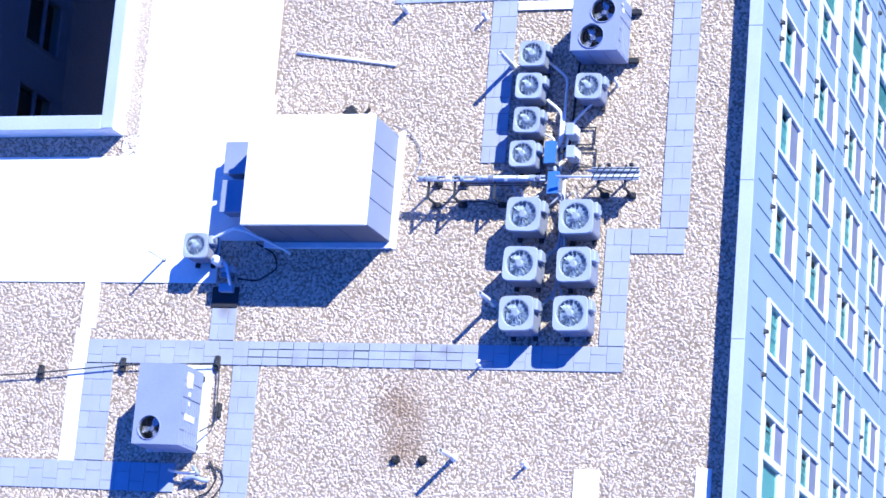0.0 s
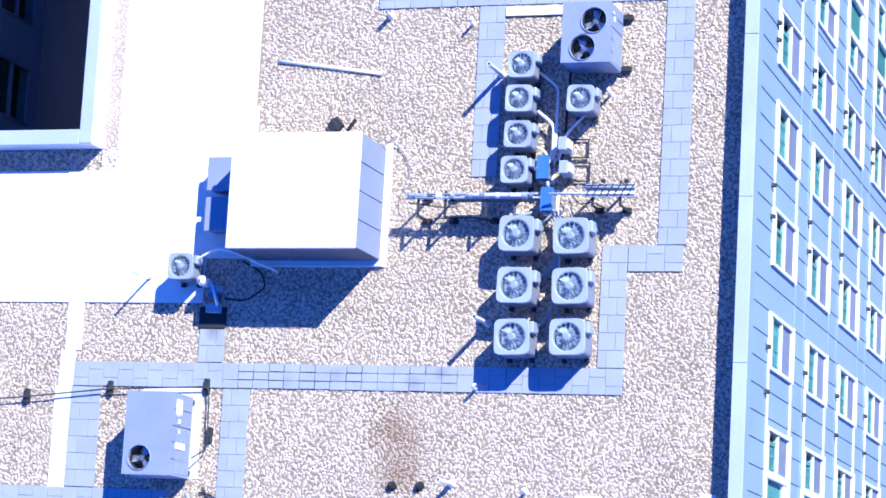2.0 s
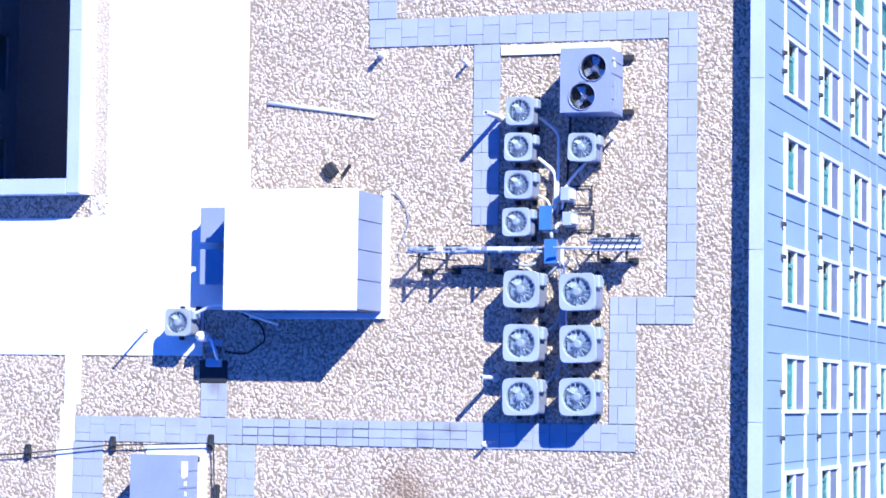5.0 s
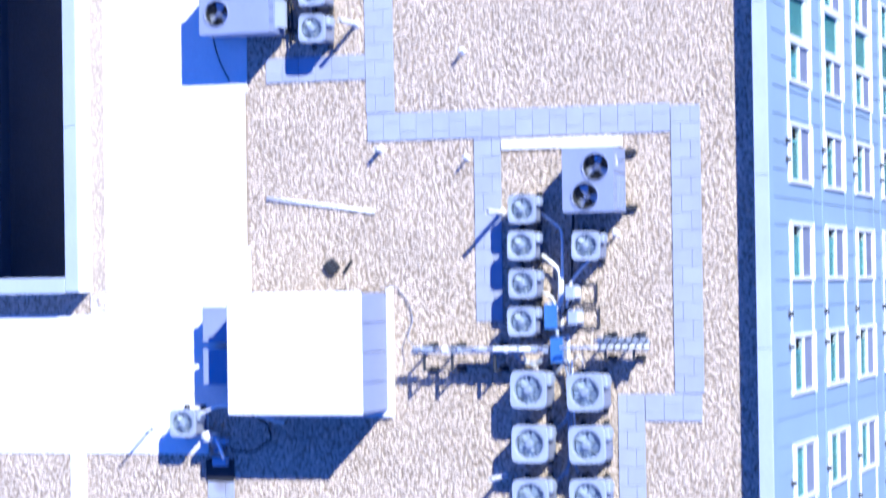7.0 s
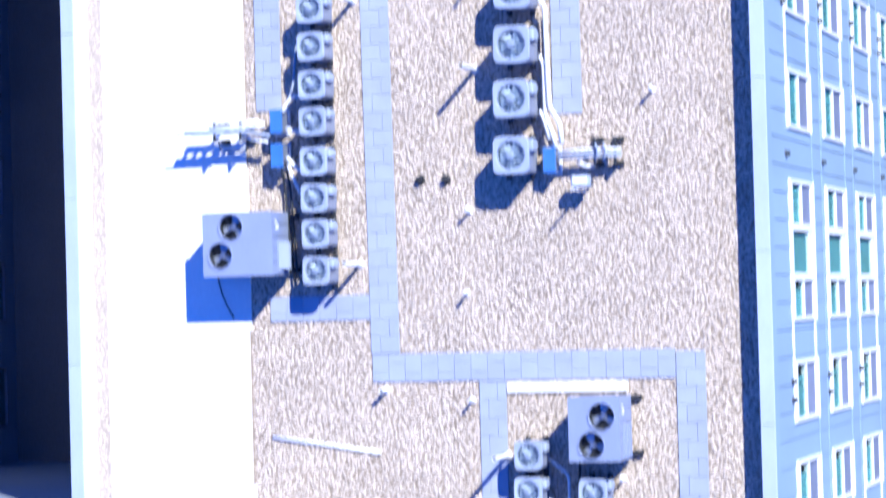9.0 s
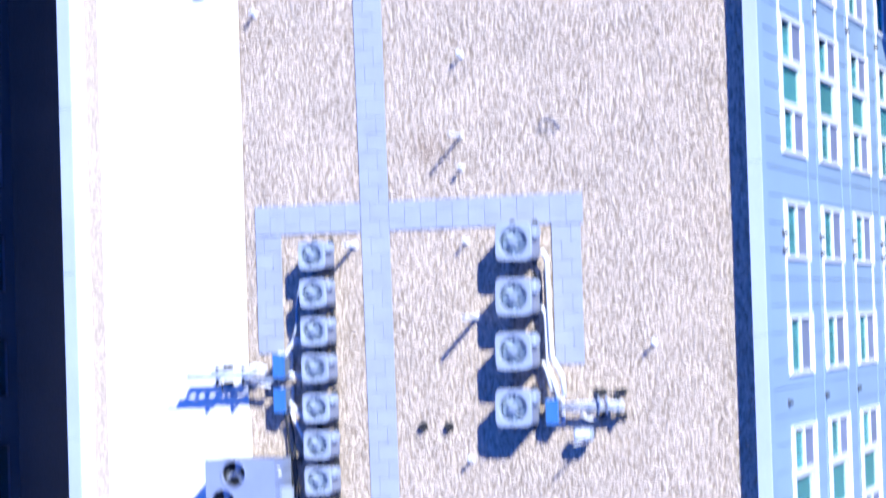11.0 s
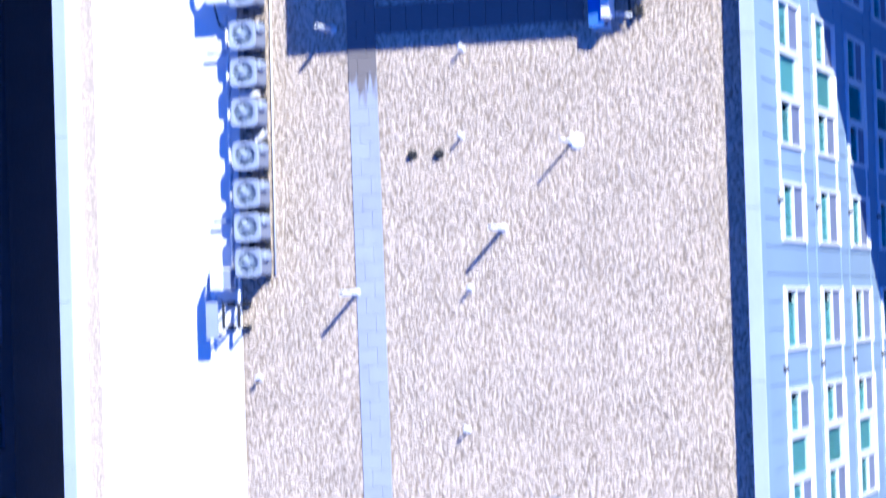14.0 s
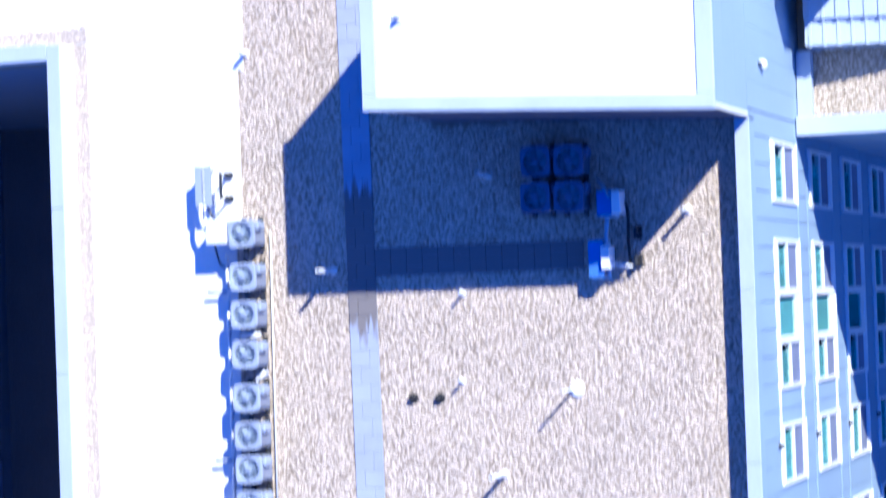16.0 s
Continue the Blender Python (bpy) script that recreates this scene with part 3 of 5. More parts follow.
# ---------------------------------------------------------------- rooftop things
def condenser(name, w, h, r_fan, spokes, label, group, top=None, side=None):
    """A top-blowing condenser: cabinet with louvred sides, cap with a round opening, grille, fan."""
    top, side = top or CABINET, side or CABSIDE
    t = tagged(new(name), label, "air conditioner", group)
    body = bmesh.new()
    zs = [0.07 + (h - 0.13) * i / 10 for i in range(11)]
    loops = []
    for i, z in enumerate(zs):
        s = w - 0.035
        loops.append([(x, y, z) for x, y in rounded(s, s, 0.07)])
        if i < 10:
            loops.append([(x, y, z + (h - 0.13) * 0.06) for x, y in rounded(s, s, 0.07)])
            loops.append([(x, y, z + (h - 0.13) * 0.075) for x, y in rounded(s - 0.02, s - 0.02, 0.07)])
            loops.append([(x, y, z + (h - 0.13) * 0.095) for x, y in rounded(s - 0.02, s - 0.02, 0.07)])
    loft(body, loops, caps=(True, False))
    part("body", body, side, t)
    ang = [2 * math.pi * i / 48 for i in range(48)]
    far = [w / 2 / (abs(math.cos(a)) ** 7 + abs(math.sin(a)) ** 7) ** (1 / 7) for a in ang]
    out = [(q * math.cos(a), q * math.sin(a)) for q, a in zip(far, ang)]
    ring = lambda r, z: [(r * math.cos(a), r * math.sin(a), z) for a in ang]
    cap = bmesh.new()
    sq = lambda s, z: [(x * s, y * s, z) for x, y in out]
    loft(cap, [sq(0.99, h - 0.075), sq(1.0, h - 0.07), sq(1.0, h - 0.02), sq(0.97, h), ring(r_fan + 0.02, h - 0.003), ring(r_fan + 0.004, h - 0.010), ring(r_fan, h - 0.05)], caps=(False, False))
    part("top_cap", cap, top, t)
    well = bmesh.new()
    loft(well, [disc(0, 0, h - 0.048, r_fan + 0.003, 24), disc(0, 0, h - 0.18, r_fan + 0.003, 24), disc(0, 0, h - 0.19, r_fan * 0.5, 24)], caps=(False, True))
    part("fan_well", well, WELL, t)
    gr = bmesh.new()
    for j in range(1, 4):
        rr = r_fan * j / 3.2 + 0.01
        tube(gr, [(rr * math.cos(2 * math.pi * i / 24), rr * math.sin(2 * math.pi * i / 24), h - 0.01 + 0.02 * (1 - j / 3)) for i in range(25)], 0.0025, 4)
    for i in range(spokes + 4):
        a = 2 * math.pi * i / (spokes + 4)
        pts = [(q * math.cos(a + 0.12 * q / r_fan), q * math.sin(a + 0.12 * q / r_fan), h + 0.012 - 0.022 * q / r_fan) for q in (0.04, r_fan * 0.5, r_fan + 0.01)]
        tube(gr, pts, 0.0046, 4)
    part("grille", gr, GRILLE if top is CABINET else top, t)
    plate = bmesh.new()
    loft(plate, [disc(0, 0, h + 0.006, r_fan * 0.29, 20), disc(0, 0, h + 0.018, r_fan * 0.28, 20), disc(0, 0, h + 0.024, r_fan * 0.20, 20)])
    part("centre_plate", plate, GRILLE if top is CABINET else top, t)
    fan = bmesh.new()
    mid = fan.verts.new((0, 0, h - 0.10))
    for i in range(5):
        a0 = 2 * math.pi / 5 * i + 0.3
        fan.faces.new([mid] + [fan.verts.new((q * math.cos(a0 + s), q * math.sin(a0 + s), h - 0.085 + dz)) for q, s, dz in ((r_fan * 0.5, -0.1, -0.025), (r_fan * 0.95, 0.0, -0.04), (r_fan * 0.96, 1.0, 0.045), (r_fan * 0.5, 1.05, 0.03))])
    fb = part("fan", fan, BLADE, t)
    fb.data.update()
    hub = bmesh.new()
    loft(hub, [disc(0, 0, h - 0.16, 0.07, 16), disc(0, 0, h - 0.05, 0.07, 16), disc(0, 0, h - 0.025, 0.05, 16), disc(0, 0, h - 0.015, 0.015, 16)])
    part("hub", hub, BLADE, fb, smooth=True)
    e = w / 2 - 0.017
    part("service_panel", boxes((e - 0.02, w * 0.12, 0.12, e + 0.016, w * 0.42, h - 0.12), bevel=0.006), top, t)
    part("control_cover", boxes((e - 0.01, w * 0.10, h - 0.34, e + 0.075, w * 0.44, h - 0.09), bevel=0.02), top, t)
    part("valve_cover", boxes((e - 0.01, w * 0.2, 0.16, e + 0.05, w * 0.36, 0.32), bevel=0.012), top, t)
    for sx in (-1, 1):
        part("support_rail", boxes((sx * w * 0.32 - 0.04, -w / 2 - 0.06, 0.0, sx * w * 0.32 + 0.04, w / 2 + 0.06, 0.075), bevel=0.008), BLACK, t)
    return t


LARGE = [(-4.14, 3.70), (-4.13, 2.775), (-4.13, 1.855), (-3.14, 3.655), (-3.12, 2.765), (-3.12, 1.865)]
ROW_C = [(-4.28, 14.77), (-4.31, 13.83), (-4.34, 12.90), (-4.37, 11.93)]
SHADE = [(-3.67, 26.96), (-3.08, 26.95), (-3.69, 26.34), (-3.10, 26.33)]
SMALL_S = [(-4.22, 6.79), (-4.24, 6.165), (-4.23, 5.51), (-4.26, 4.865), (-3.10, 6.14)]
SMALL_N = [(-8.02, y) for y in (14.68, 14.01, 13.34, 12.69, 11.99, 11.34, 10.71, 10.06)]
SMALL_F = [(-9.14, y) for y in (25.95, 25.18, 24.51, 23.80, 23.03, 22.36, 21.76, 21.13)]
z0 = 0.0
BIG_LABEL = "pale grey square condenser with a round top fan grille"
DIM_LABEL = "square condenser coloured darker for the penthouse shade it stands in"
SMALL_LABEL = "compact pale grey condenser with a round top fan"
for w, h, rf, sp, label, clusters in ((0.645, 0.67, 0.245, 12, BIG_LABEL, (("large condensers in two files", LARGE), ("file of large condensers", ROW_C))),
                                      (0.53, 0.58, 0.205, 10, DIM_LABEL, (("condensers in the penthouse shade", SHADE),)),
                                      (0.495, 0.62, 0.192, 12, SMALL_LABEL, (("file of small condensers", SMALL_S), ("long file of small condensers", SMALL_N), ("small condensers on the white roof", SMALL_F), ("condenser by the hut", [(-10.59, 3.11)])))):
    base = None
    for group, spots in clusters:
        for i, (x, y) in enumerate(spots):
            low = 0.035 if x < -8.5 else 0.02
            turn = rng.uniform(-2, 2)
            if base is None:
                # units in the penthouse shade get darker copies of cap and side
                base = condenser("condenser", w, h, rf, sp, label, group, *((SHADETOP, SHADEPANEL) if label == DIM_LABEL else ()))
                base.matrix_basis = pose(x, y, low, rz=turn)
            else:
                tagged(copy_thing(base, pose(x, y, low, rz=turn)), group=group)


def package_unit(x0, y0, x1, y1, h, fans, r, label, hood=False, low=0.02, foot=0.17):
    """A packaged rooftop unit: flat lid with fan openings, panelled sides, rails beneath."""
    cx, cy = (x0 + x1) / 2, (y0 + y1) / 2
    w, d = x1 - x0, y1 - y0
    t = thing("rooftop_unit", (cx, cy, low), label, "air conditioner", "packaged rooftop units")
    part("body", boxes((-w / 2 + 0.02, -d / 2 + 0.02, 0.1, w / 2 - 0.02, d / 2 - 0.02, h - 0.32), (-w / 2 + 0.02, -d / 2 + 0.02, h - 0.32, -w / 2 + 0.04, d / 2 - 0.02, h - 0.05), (w / 2 - 0.04, -d / 2 + 0.02, h - 0.32, w / 2 - 0.02, d / 2 - 0.02, h - 0.05),
                       (-w / 2 + 0.04, -d / 2 + 0.02, h - 0.32, w / 2 - 0.04, -d / 2 + 0.04, h - 0.05), (-w / 2 + 0.04, d / 2 - 0.04, h - 0.32, w / 2 - 0.04, d / 2 - 0.02, h - 0.05)), CABSIDE, t)
    n = 5
    for i in range(n):
        a, b = -d / 2 + d * i / n, -d / 2 + d * (i + 1) / n
        part("side_panel", boxes((w / 2 - 0.019, a + 0.008, 0.12, w / 2 - 0.004, b - 0.008, h - 0.06), bevel=0.004), PACK, t)
    for i in range(3):
        a, b = -w / 2 + w * i / 3, -w / 2 + w * (i + 1) / 3
        part("side_panel", boxes((a + 0.008, -d / 2 + 0.004, 0.12, b - 0.008, -d / 2 + 0.019, h - 0.06), bevel=0.004), PACK, t)
    for i in range(6):
        z = 0.2 + i * (h - 0.4) / 6
        part("louvre", boxes((w / 2 - 0.006, -d / 2 + 0.06, z, w / 2 + 0.012, -d / 2 + d * 0.56, z + 0.03)), PACK, t)
    # lid with round openings: strips round each fan square
    lid = bmesh.new()
    squares = [(fx - cx - r - 0.02, fy - cy - r - 0.02, fx - cx + r + 0.02, fy - cy + r + 0.02) for fx, fy in fans]
    xs = sorted({-w / 2, w / 2} | {v for q in squares for v in (q[0], q[2])})
    ys = sorted({-d / 2, d / 2} | {v for q in squares for v in (q[1], q[3])})
    for a, b in zip(xs, xs[1:]):
        for c, e in zip(ys, ys[1:]):
            if not any(q[0] < (a + b) / 2 < q[2] and q[1] < (c + e) / 2 < q[3] for q in squares):
                box(lid, a, c, h - 0.05, b, e, h)
    for fx, fy in fans:
        fx, fy = fx - cx, fy - cy
        k = 32
        def sq(z):
            out = []
            for i in range(k):
                a = 2 * math.pi * i / k
                m = max(abs(math.cos(a)), abs(math.sin(a)))
                out.append((fx + (r + 0.02) * math.cos(a) / m, fy + (r + 0.02) * math.sin(a) / m, z))
            return out
        loft(lid, [sq(h), disc(fx, fy, h, r + 0.008, k), disc(fx, fy, h + 0.025, r + 0.004, k), disc(fx, fy, h + 0.02, r - 0.006, k), disc(fx, fy, h - 0.06, r - 0.006, k)], caps=(False, False))
    bmesh.ops.remove_doubles(lid, verts=lid.verts, dist=0.0005)
    part("lid", lid, PACK, t)
    for fx, fy in fans:
        fx, fy = fx - cx, fy - cy
        well = bmesh.new()
        loft(well, [disc(fx, fy, h - 0.055, r + 0.002, 24), disc(fx, fy, h - 0.26, r + 0.002, 24), disc(fx, fy, h - 0.27, r * 0.5, 24)], caps=(False, True))
        part("fan_well", well, COIL, t)
        fan = bmesh.new()
        mid = fan.verts.new((fx, fy, h - 0.15))
        for i in range(3):
            a0 = 2 * math.pi / 3 * i + fx * 9
            fan.faces.new([mid] + [fan.verts.new((fx + q * math.cos(a0 + s), fy + q * math.sin(a0 + s), h - 0.15 + dz)) for q, s, dz in ((r * 0.6, -0.2, -0.015), (r * 0.93, -0.05, -0.02), (r * 0.94, 0.6, 0.03), (r * 0.5, 0.75, 0.02))])
        fo = part("fan", fan, STEEL, t)
        hub = bmesh.new()
        cyl(hub, fx, fy, h - 0.2, h - 0.10, 0.06, 14, 0.05)
        part("hub", hub, STEEL, fo)
        guard = bmesh.new()
        for j in range(1, 5):
            q = r * j / 4
            tube(guard, [(fx + q * math.cos(2 * math.pi * i / 24), fy + q * math.sin(2 * math.pi * i / 24), h + 0.015) for i in range(25)], 0.0028, 4)
        for i in range(6):
            a = math.pi / 3 * i
            tube(guard, [(fx + 0.03 * math.cos(a), fy + 0.03 * math.sin(a), h + 0.017), (fx + r * math.cos(a), fy + r * math.sin(a), h + 0.017)], 0.003, 4)
        part("grille", guard, COIL, t)
    part("label_plate", boxes((w / 2 - 0.004, d * 0.22, h - 0.32, w / 2 + 0.004, d * 0.30, h - 0.2)), WHITE, t)
    part("label_plate", boxes((w / 2 - 0.004, d * 0.33, h - 0.26, w / 2 + 0.004, d * 0.36, h - 0.14)), WHITE, t)
    if hood:
        bm = bmesh.new()
        loft(bm, [[(w / 2 - 0.004, s, h - 0.3), (w / 2 - 0.004, s, 0.3), (w / 2 + 0.11, s, 0.3), (w / 2 + 0.11, s, 0.38)] for s in (-d * 0.40, d * 0.02)])
        part("intake_hood", bm, CABINET, t)
    for s in (-0.42, 0.44):
        rail = bmesh.new()
        box(rail, -w / 2 - 0.03, d * s - 0.05, 0.0, w / 2 + foot, d * s + 0.05, 0.1, bevel=0.01)
        part("support_rail", rail, BLACK, t)
    return t


package_unit(-3.39, 6.70, -2.50, 7.80, 0.97, ((-2.81, 7.46), (-3.00, 6.97)), 0.23, "grey packaged rooftop unit with two dark top fans")
package_unit(-10.02, 10.0, -8.70, 11.13, 0.92, ((-9.48, 10.87), (-9.69, 10.37)), 0.23, "grey packaged rooftop unit standing on white membrane", hood=True, low=0.035)
package_unit(-11.28, -0.78, -10.35, 0.74, 1.0, ((-10.95, -0.47),), 0.225, "grey packaged rooftop unit with one dark top fan", foot=-0.02)

tagged(part("equipment_curb", boxes((-11.44, -0.76, 0, -10.23, 0.92, 0.022), bevel=0.006), MEMBRANE), "flat white membrane base under a grey rooftop unit", "curb")
plates = tagged(new("equipment_labels"), "white notice plates on the side of a grey rooftop unit", "label", "unit labels")
for y0, y1, z0, z1 in ((0.28, 0.56, 0.62, 0.86), (0.12, 0.20, 0.66, 0.74), (-0.06, 0.02, 0.66, 0.74), (-0.34, -0.22, 0.40, 0.82)):
    part("plate", boxes((-10.353, y0 + 0.06, z0, -10.336, y1 + 0.06, z1), bevel=0.003), WHITE, plates)

# stair hut with a white roof
HX0, HY0, HX1, HY1, HH = -9.38, 3.30, -6.88, 5.42, 1.42
hut = thing("roof_hut", (0, 0, 0), "low flat-roofed hut with a white top and grey panelled sides", "hut")
part("wall", boxes((HX0 + 0.03, HY0 + 0.03, 0, HX1 - 0.03, HY1 - 0.03, HH - 0.06)), CABSIDE, hut)
part("roof", boxes((HX0, HY0, HH - 0.06, HX1, HY1, HH), bevel=0.015), MEMBRANE, hut, "bright white membrane roof")
for i in range(4):
    a, b = HY0 + 0.02 + (HY1 - HY0 - 0.04) * i / 4, HY0 + 0.02 + (HY1 - HY0 - 0.04) * (i + 1) / 4
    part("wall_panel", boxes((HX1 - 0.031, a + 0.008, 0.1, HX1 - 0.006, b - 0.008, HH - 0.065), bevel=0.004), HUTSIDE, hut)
# south panels coloured darker than the east ones, as the side in shade
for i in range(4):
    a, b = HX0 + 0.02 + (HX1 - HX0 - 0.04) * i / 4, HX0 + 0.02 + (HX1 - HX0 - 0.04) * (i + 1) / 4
    part("wall_panel", boxes((a + 0.006, HY0 + 0.006, 0.1, b - 0.006, HY0 + 0.031, HH - 0.065), bevel=0.004), SHADEPANEL, hut)
part("base_flashing", boxes((HX0 - 0.05, HY0 - 0.10, 0, HX1 + 0.04, HY0 + 0.028, 0.09), (HX1 - 0.028, HY0 + 0.03, 0, HX1 + 0.04, HY1 + 0.04, 0.09), bevel=0.008), MEMBRANE, hut)
for ya, yb in ((4.55, 5.19), (3.79, 4.43)):
    xa, xb = HX0 - 0.86, HX0 + 0.025
    part("duct_box", boxes((xa + 0.03, ya + 0.03, 0.03, xb, yb - 0.03, 0.44)), CABSIDE, hut)
    part("duct_lid", boxes((xa, ya, 0.44, xb, yb, 0.50), bevel=0.012), PACK, hut, "lavender-grey lid")
    part("lid_clip", boxes((xa + 0.01, (ya + yb) / 2 - 0.03, 0.40, xa + 0.028, (ya + yb) / 2 + 0.03, 0.439)), STEEL, hut)
part("drain_scupper", boxes((HX1 - 0.5, HY1 - 0.03, HH - 0.2, HX1 - 0.35, HY1 + 0.03, HH - 0.1)), COIL, hut)

tagged(part("door_mat", boxes((-10.40, 2.04, 0.03, -9.86, 2.44, 0.055), bevel=0.008), BLACK), "black rubber mat on the gravel by the hut", "mat")
tank = thing("expansion_tank", (-10.20, 2.86, 0.02), "small pale round tank beside the hut", "tank")
bm = bmesh.new()
loft(bm, [disc(0, 0, 0, 0.08), disc(0, 0, 0.4, 0.1), disc(0, 0, 0.5, 0.095), disc(0, 0, 0.56, 0.05)])
part("vessel", bm, WHITE, tank, smooth=True)
bm = bmesh.new()
cyl(bm, 0, 0, 0.555, 0.62, 0.018)
part("valve", bm, STEEL, tank)
pump = thing("pipe_manifold", (-10.1, 2.6, 0.02), "cluster of grey valves and bent pipes on blocks", "pipes")
bm = bmesh.new()
tube(bm, bent([(-0.1, 0.2, 0.35), (0.05, 0.25, 0.35), (0.12, 0.0, 0.3), (0.1, -0.2, 0.1)]), 0.035)
part("bent_pipe", bm, STEEL, pump)
part("block", boxes((-0.12, -0.28, 0, 0.15, -0.12, 0.18), (-0.12, 0.1, 0, 0.15, 0.22, 0.2), bevel=0.01), CABINET, pump)
bm = bmesh.new()
cyl(bm, 0.02, 0.02, 0, 0.3, 0.06)
part("valve_body", bm, CABSIDE, pump)
arm = tagged(new("gas_pipe"), "thin pale gas pipe bent along the hut corner", "pipe")
bm = bmesh.new()
tube(bm, bent([(-10.35, 3.25, 0.5), (-9.85, 3.45, 0.62), (-9.55, 3.38, 0.62), (-8.9, 3.12, 0.25), (-8.9, 3.1, 0.03)]), 0.028)
part("pipe", bm, PIPEWHITE, arm)
bm = bmesh.new()
tube(bm, bent([(-9.6, 3.3, 0.06), (-9.2, 3.1, 0.06), (-9.1, 2.8, 0.06), (-9.5, 2.55, 0.06), (-9.9, 2.6, 0.06)]), 0.016)
part("cable", bm, BLACK, arm)


def vent_pipe(x, y, h, r=0.041, cap=True, low=0.0):
    t = thing("vent_pipe", (x, y, low), "white plastic vent pipe standing in the gravel", "pipe", "white vent pipes")
    bm = bmesh.new()
    loft(bm, [disc(0, 0, 0, r, 14), disc(0, 0, h, r, 14), disc(0, 0, h, r * 0.78, 14), disc(0, 0, h - 0.12, r * 0.78, 14)], caps=(True, True))
    part("pipe", bm, PIPEWHITE, t)
    bm = bmesh.new()
    loft(bm, [disc(0, 0, 0, r * 1.9, 16), disc(0, 0, 0.03, r * 1.6, 16), disc(0, 0, 0.10, r * 1.08, 16)], caps=(True, False))
    part("boot", bm, MEMBRANE, t)
    return t


for x, y, h in ((-7.32, 20.54, 0.85), (-4.58, 21.58, 0.85), (-5.37, 16.68, 0.75), (-5.17, 13.50, 0.85), (-7.42, 14.84, 0.55), (-7.40, 10.16, 0.85), (-4.76, 6.75, 0.85), (-4.78, 2.18, 0.85),
                (-3.29, 23.02, 0.80), (-1.16, 26.03, 0.55), (-7.65, 25.23, 0.8), (-4.69, 26.80, 0.7), (-5.30, -0.70, 0.8), (-6.98, 7.92, 0.3)):
    vent_pipe(x, y, h, 0.024 if x in (-3.29, -5.37) else 0.041)


def stub(x, y, turn, low=0.0):
    """A short bent pipe with a dark mouth."""
    t = thing("pipe_stub", (x, y, low), "short pale bent pipe stub in the gravel", "pipe", "pipe stubs")
    bm = bmesh.new()
    tube(bm, bent([(0, 0, 0), (0, 0, 0.27), (0.05, 0, 0.29), (0.07, 0, 0.24)], 0.04, 3), 0.026)
    part("pipe", bm, PIPEWHITE, t)
    bm = bmesh.new()
    cyl(bm, 0, 0, 0, 0.04, 0.06, 14, 0.032)
    part("boot", bm, MEMBRANE, t)
    t.rotation_euler = (0, 0, radians(turn))
    return t


for i, (x, y) in enumerate(((-5.20, 20.55), (-5.33, 18.09), (-5.38, 16.12), (-5.23, 24.74), (-5.29, 23.21), (-5.34, 11.02), (-5.42, 9.59), (-5.33, 14.82), (-5.37, 7.72), (-2.00, 12.97),
                            (-9.22, 19.08), (-4.93, 1.0), (-3.93, -0.81), (-2.70, 6.34))):
    stub(x, y, (40, 70, 20, 55)[i % 4])

for x, y in ((-6.22, 22.93), (-5.73, 22.92), (-6.24, 11.60), (-5.76, 11.59), (-6.42, -0.77), (-5.90, -0.76)):
    t = thing("roof_drain", (x, y, 0.0), "black domed roof drain strainer", "drain", "roof drains")
    bm = bmesh.new()
    for i in range(12):
        a = math.pi * 2 * i / 12
        tube(bm, [(0.075 * math.cos(a), 0.075 * math.sin(a), 0.01), (0.068 * math.cos(a), 0.068 * math.sin(a), 0.07), (0.04 * math.cos(a), 0.04 * math.sin(a), 0.11), (0, 0, 0.12)], 0.009, 5)
    part("dome", bm, BLACK, t)
    bm = bmesh.new()
    cyl(bm, 0, 0, 0, 0.022, 0.098, 20, 0.085)
    part("ring", bm, BLACK, t)


def lineset(name, runs, label, category="pipes"):
    """Refrigerant lines: each run is (points, radius, material)."""
    t = tagged(new(name), label, category)
    for pts, r, m in runs:
        bm = bmesh.new()
        tube(bm, bent(pts, 0.1, 3), r)
        part("line", bm, m, t, smooth=True)
    return t


def hood_box(x, y, w=0.22, d=0.42, h=0.42, low=0.02):
    """A pipe curb with a blue lid that falls a little to the west."""
    t = thing("pipe_hood", (x, y, low), "box-shaped pipe curb with a bright blue plastic lid", "hood", "pipe hoods")
    part("curb", boxes((-w / 2 + 0.015, -d / 2 + 0.015, 0, w / 2 - 0.015, d / 2 - 0.015, h - 0.06)), CABSIDE, t)
    bm = bmesh.new()
    loft(bm, [[(w / 2, s, h - 0.09), (w / 2, s, h), (-w / 2, s, h - 0.04), (-w / 2, s, h - 0.09)] for s in (-d / 2, d / 2)])
    part("lid", bm, BLUE, t, "bright blue lid")
    part("skirt", boxes((-w / 2 - 0.03, -d / 2 - 0.03, 0, w / 2 + 0.03, d / 2 + 0.03, 0.05), bevel=0.01), MEMBRANE, t)
    return t


for x, y, h in ((-3.70, 4.37, 0.42), (-3.80, 4.95, 0.42), (-8.79, 12.74, 0.42), (-8.79, 12.13, 0.42), (-3.77, 11.84, 0.40), (-2.70, 25.25, 0.42), (-2.52, 26.20, 0.42)):
    hood_box(x, y, 0.27 if y > 20 else 0.22, 0.62 if y == 25.25 else 0.42, h=h, low=0.02 if x > -8 else 0.035)


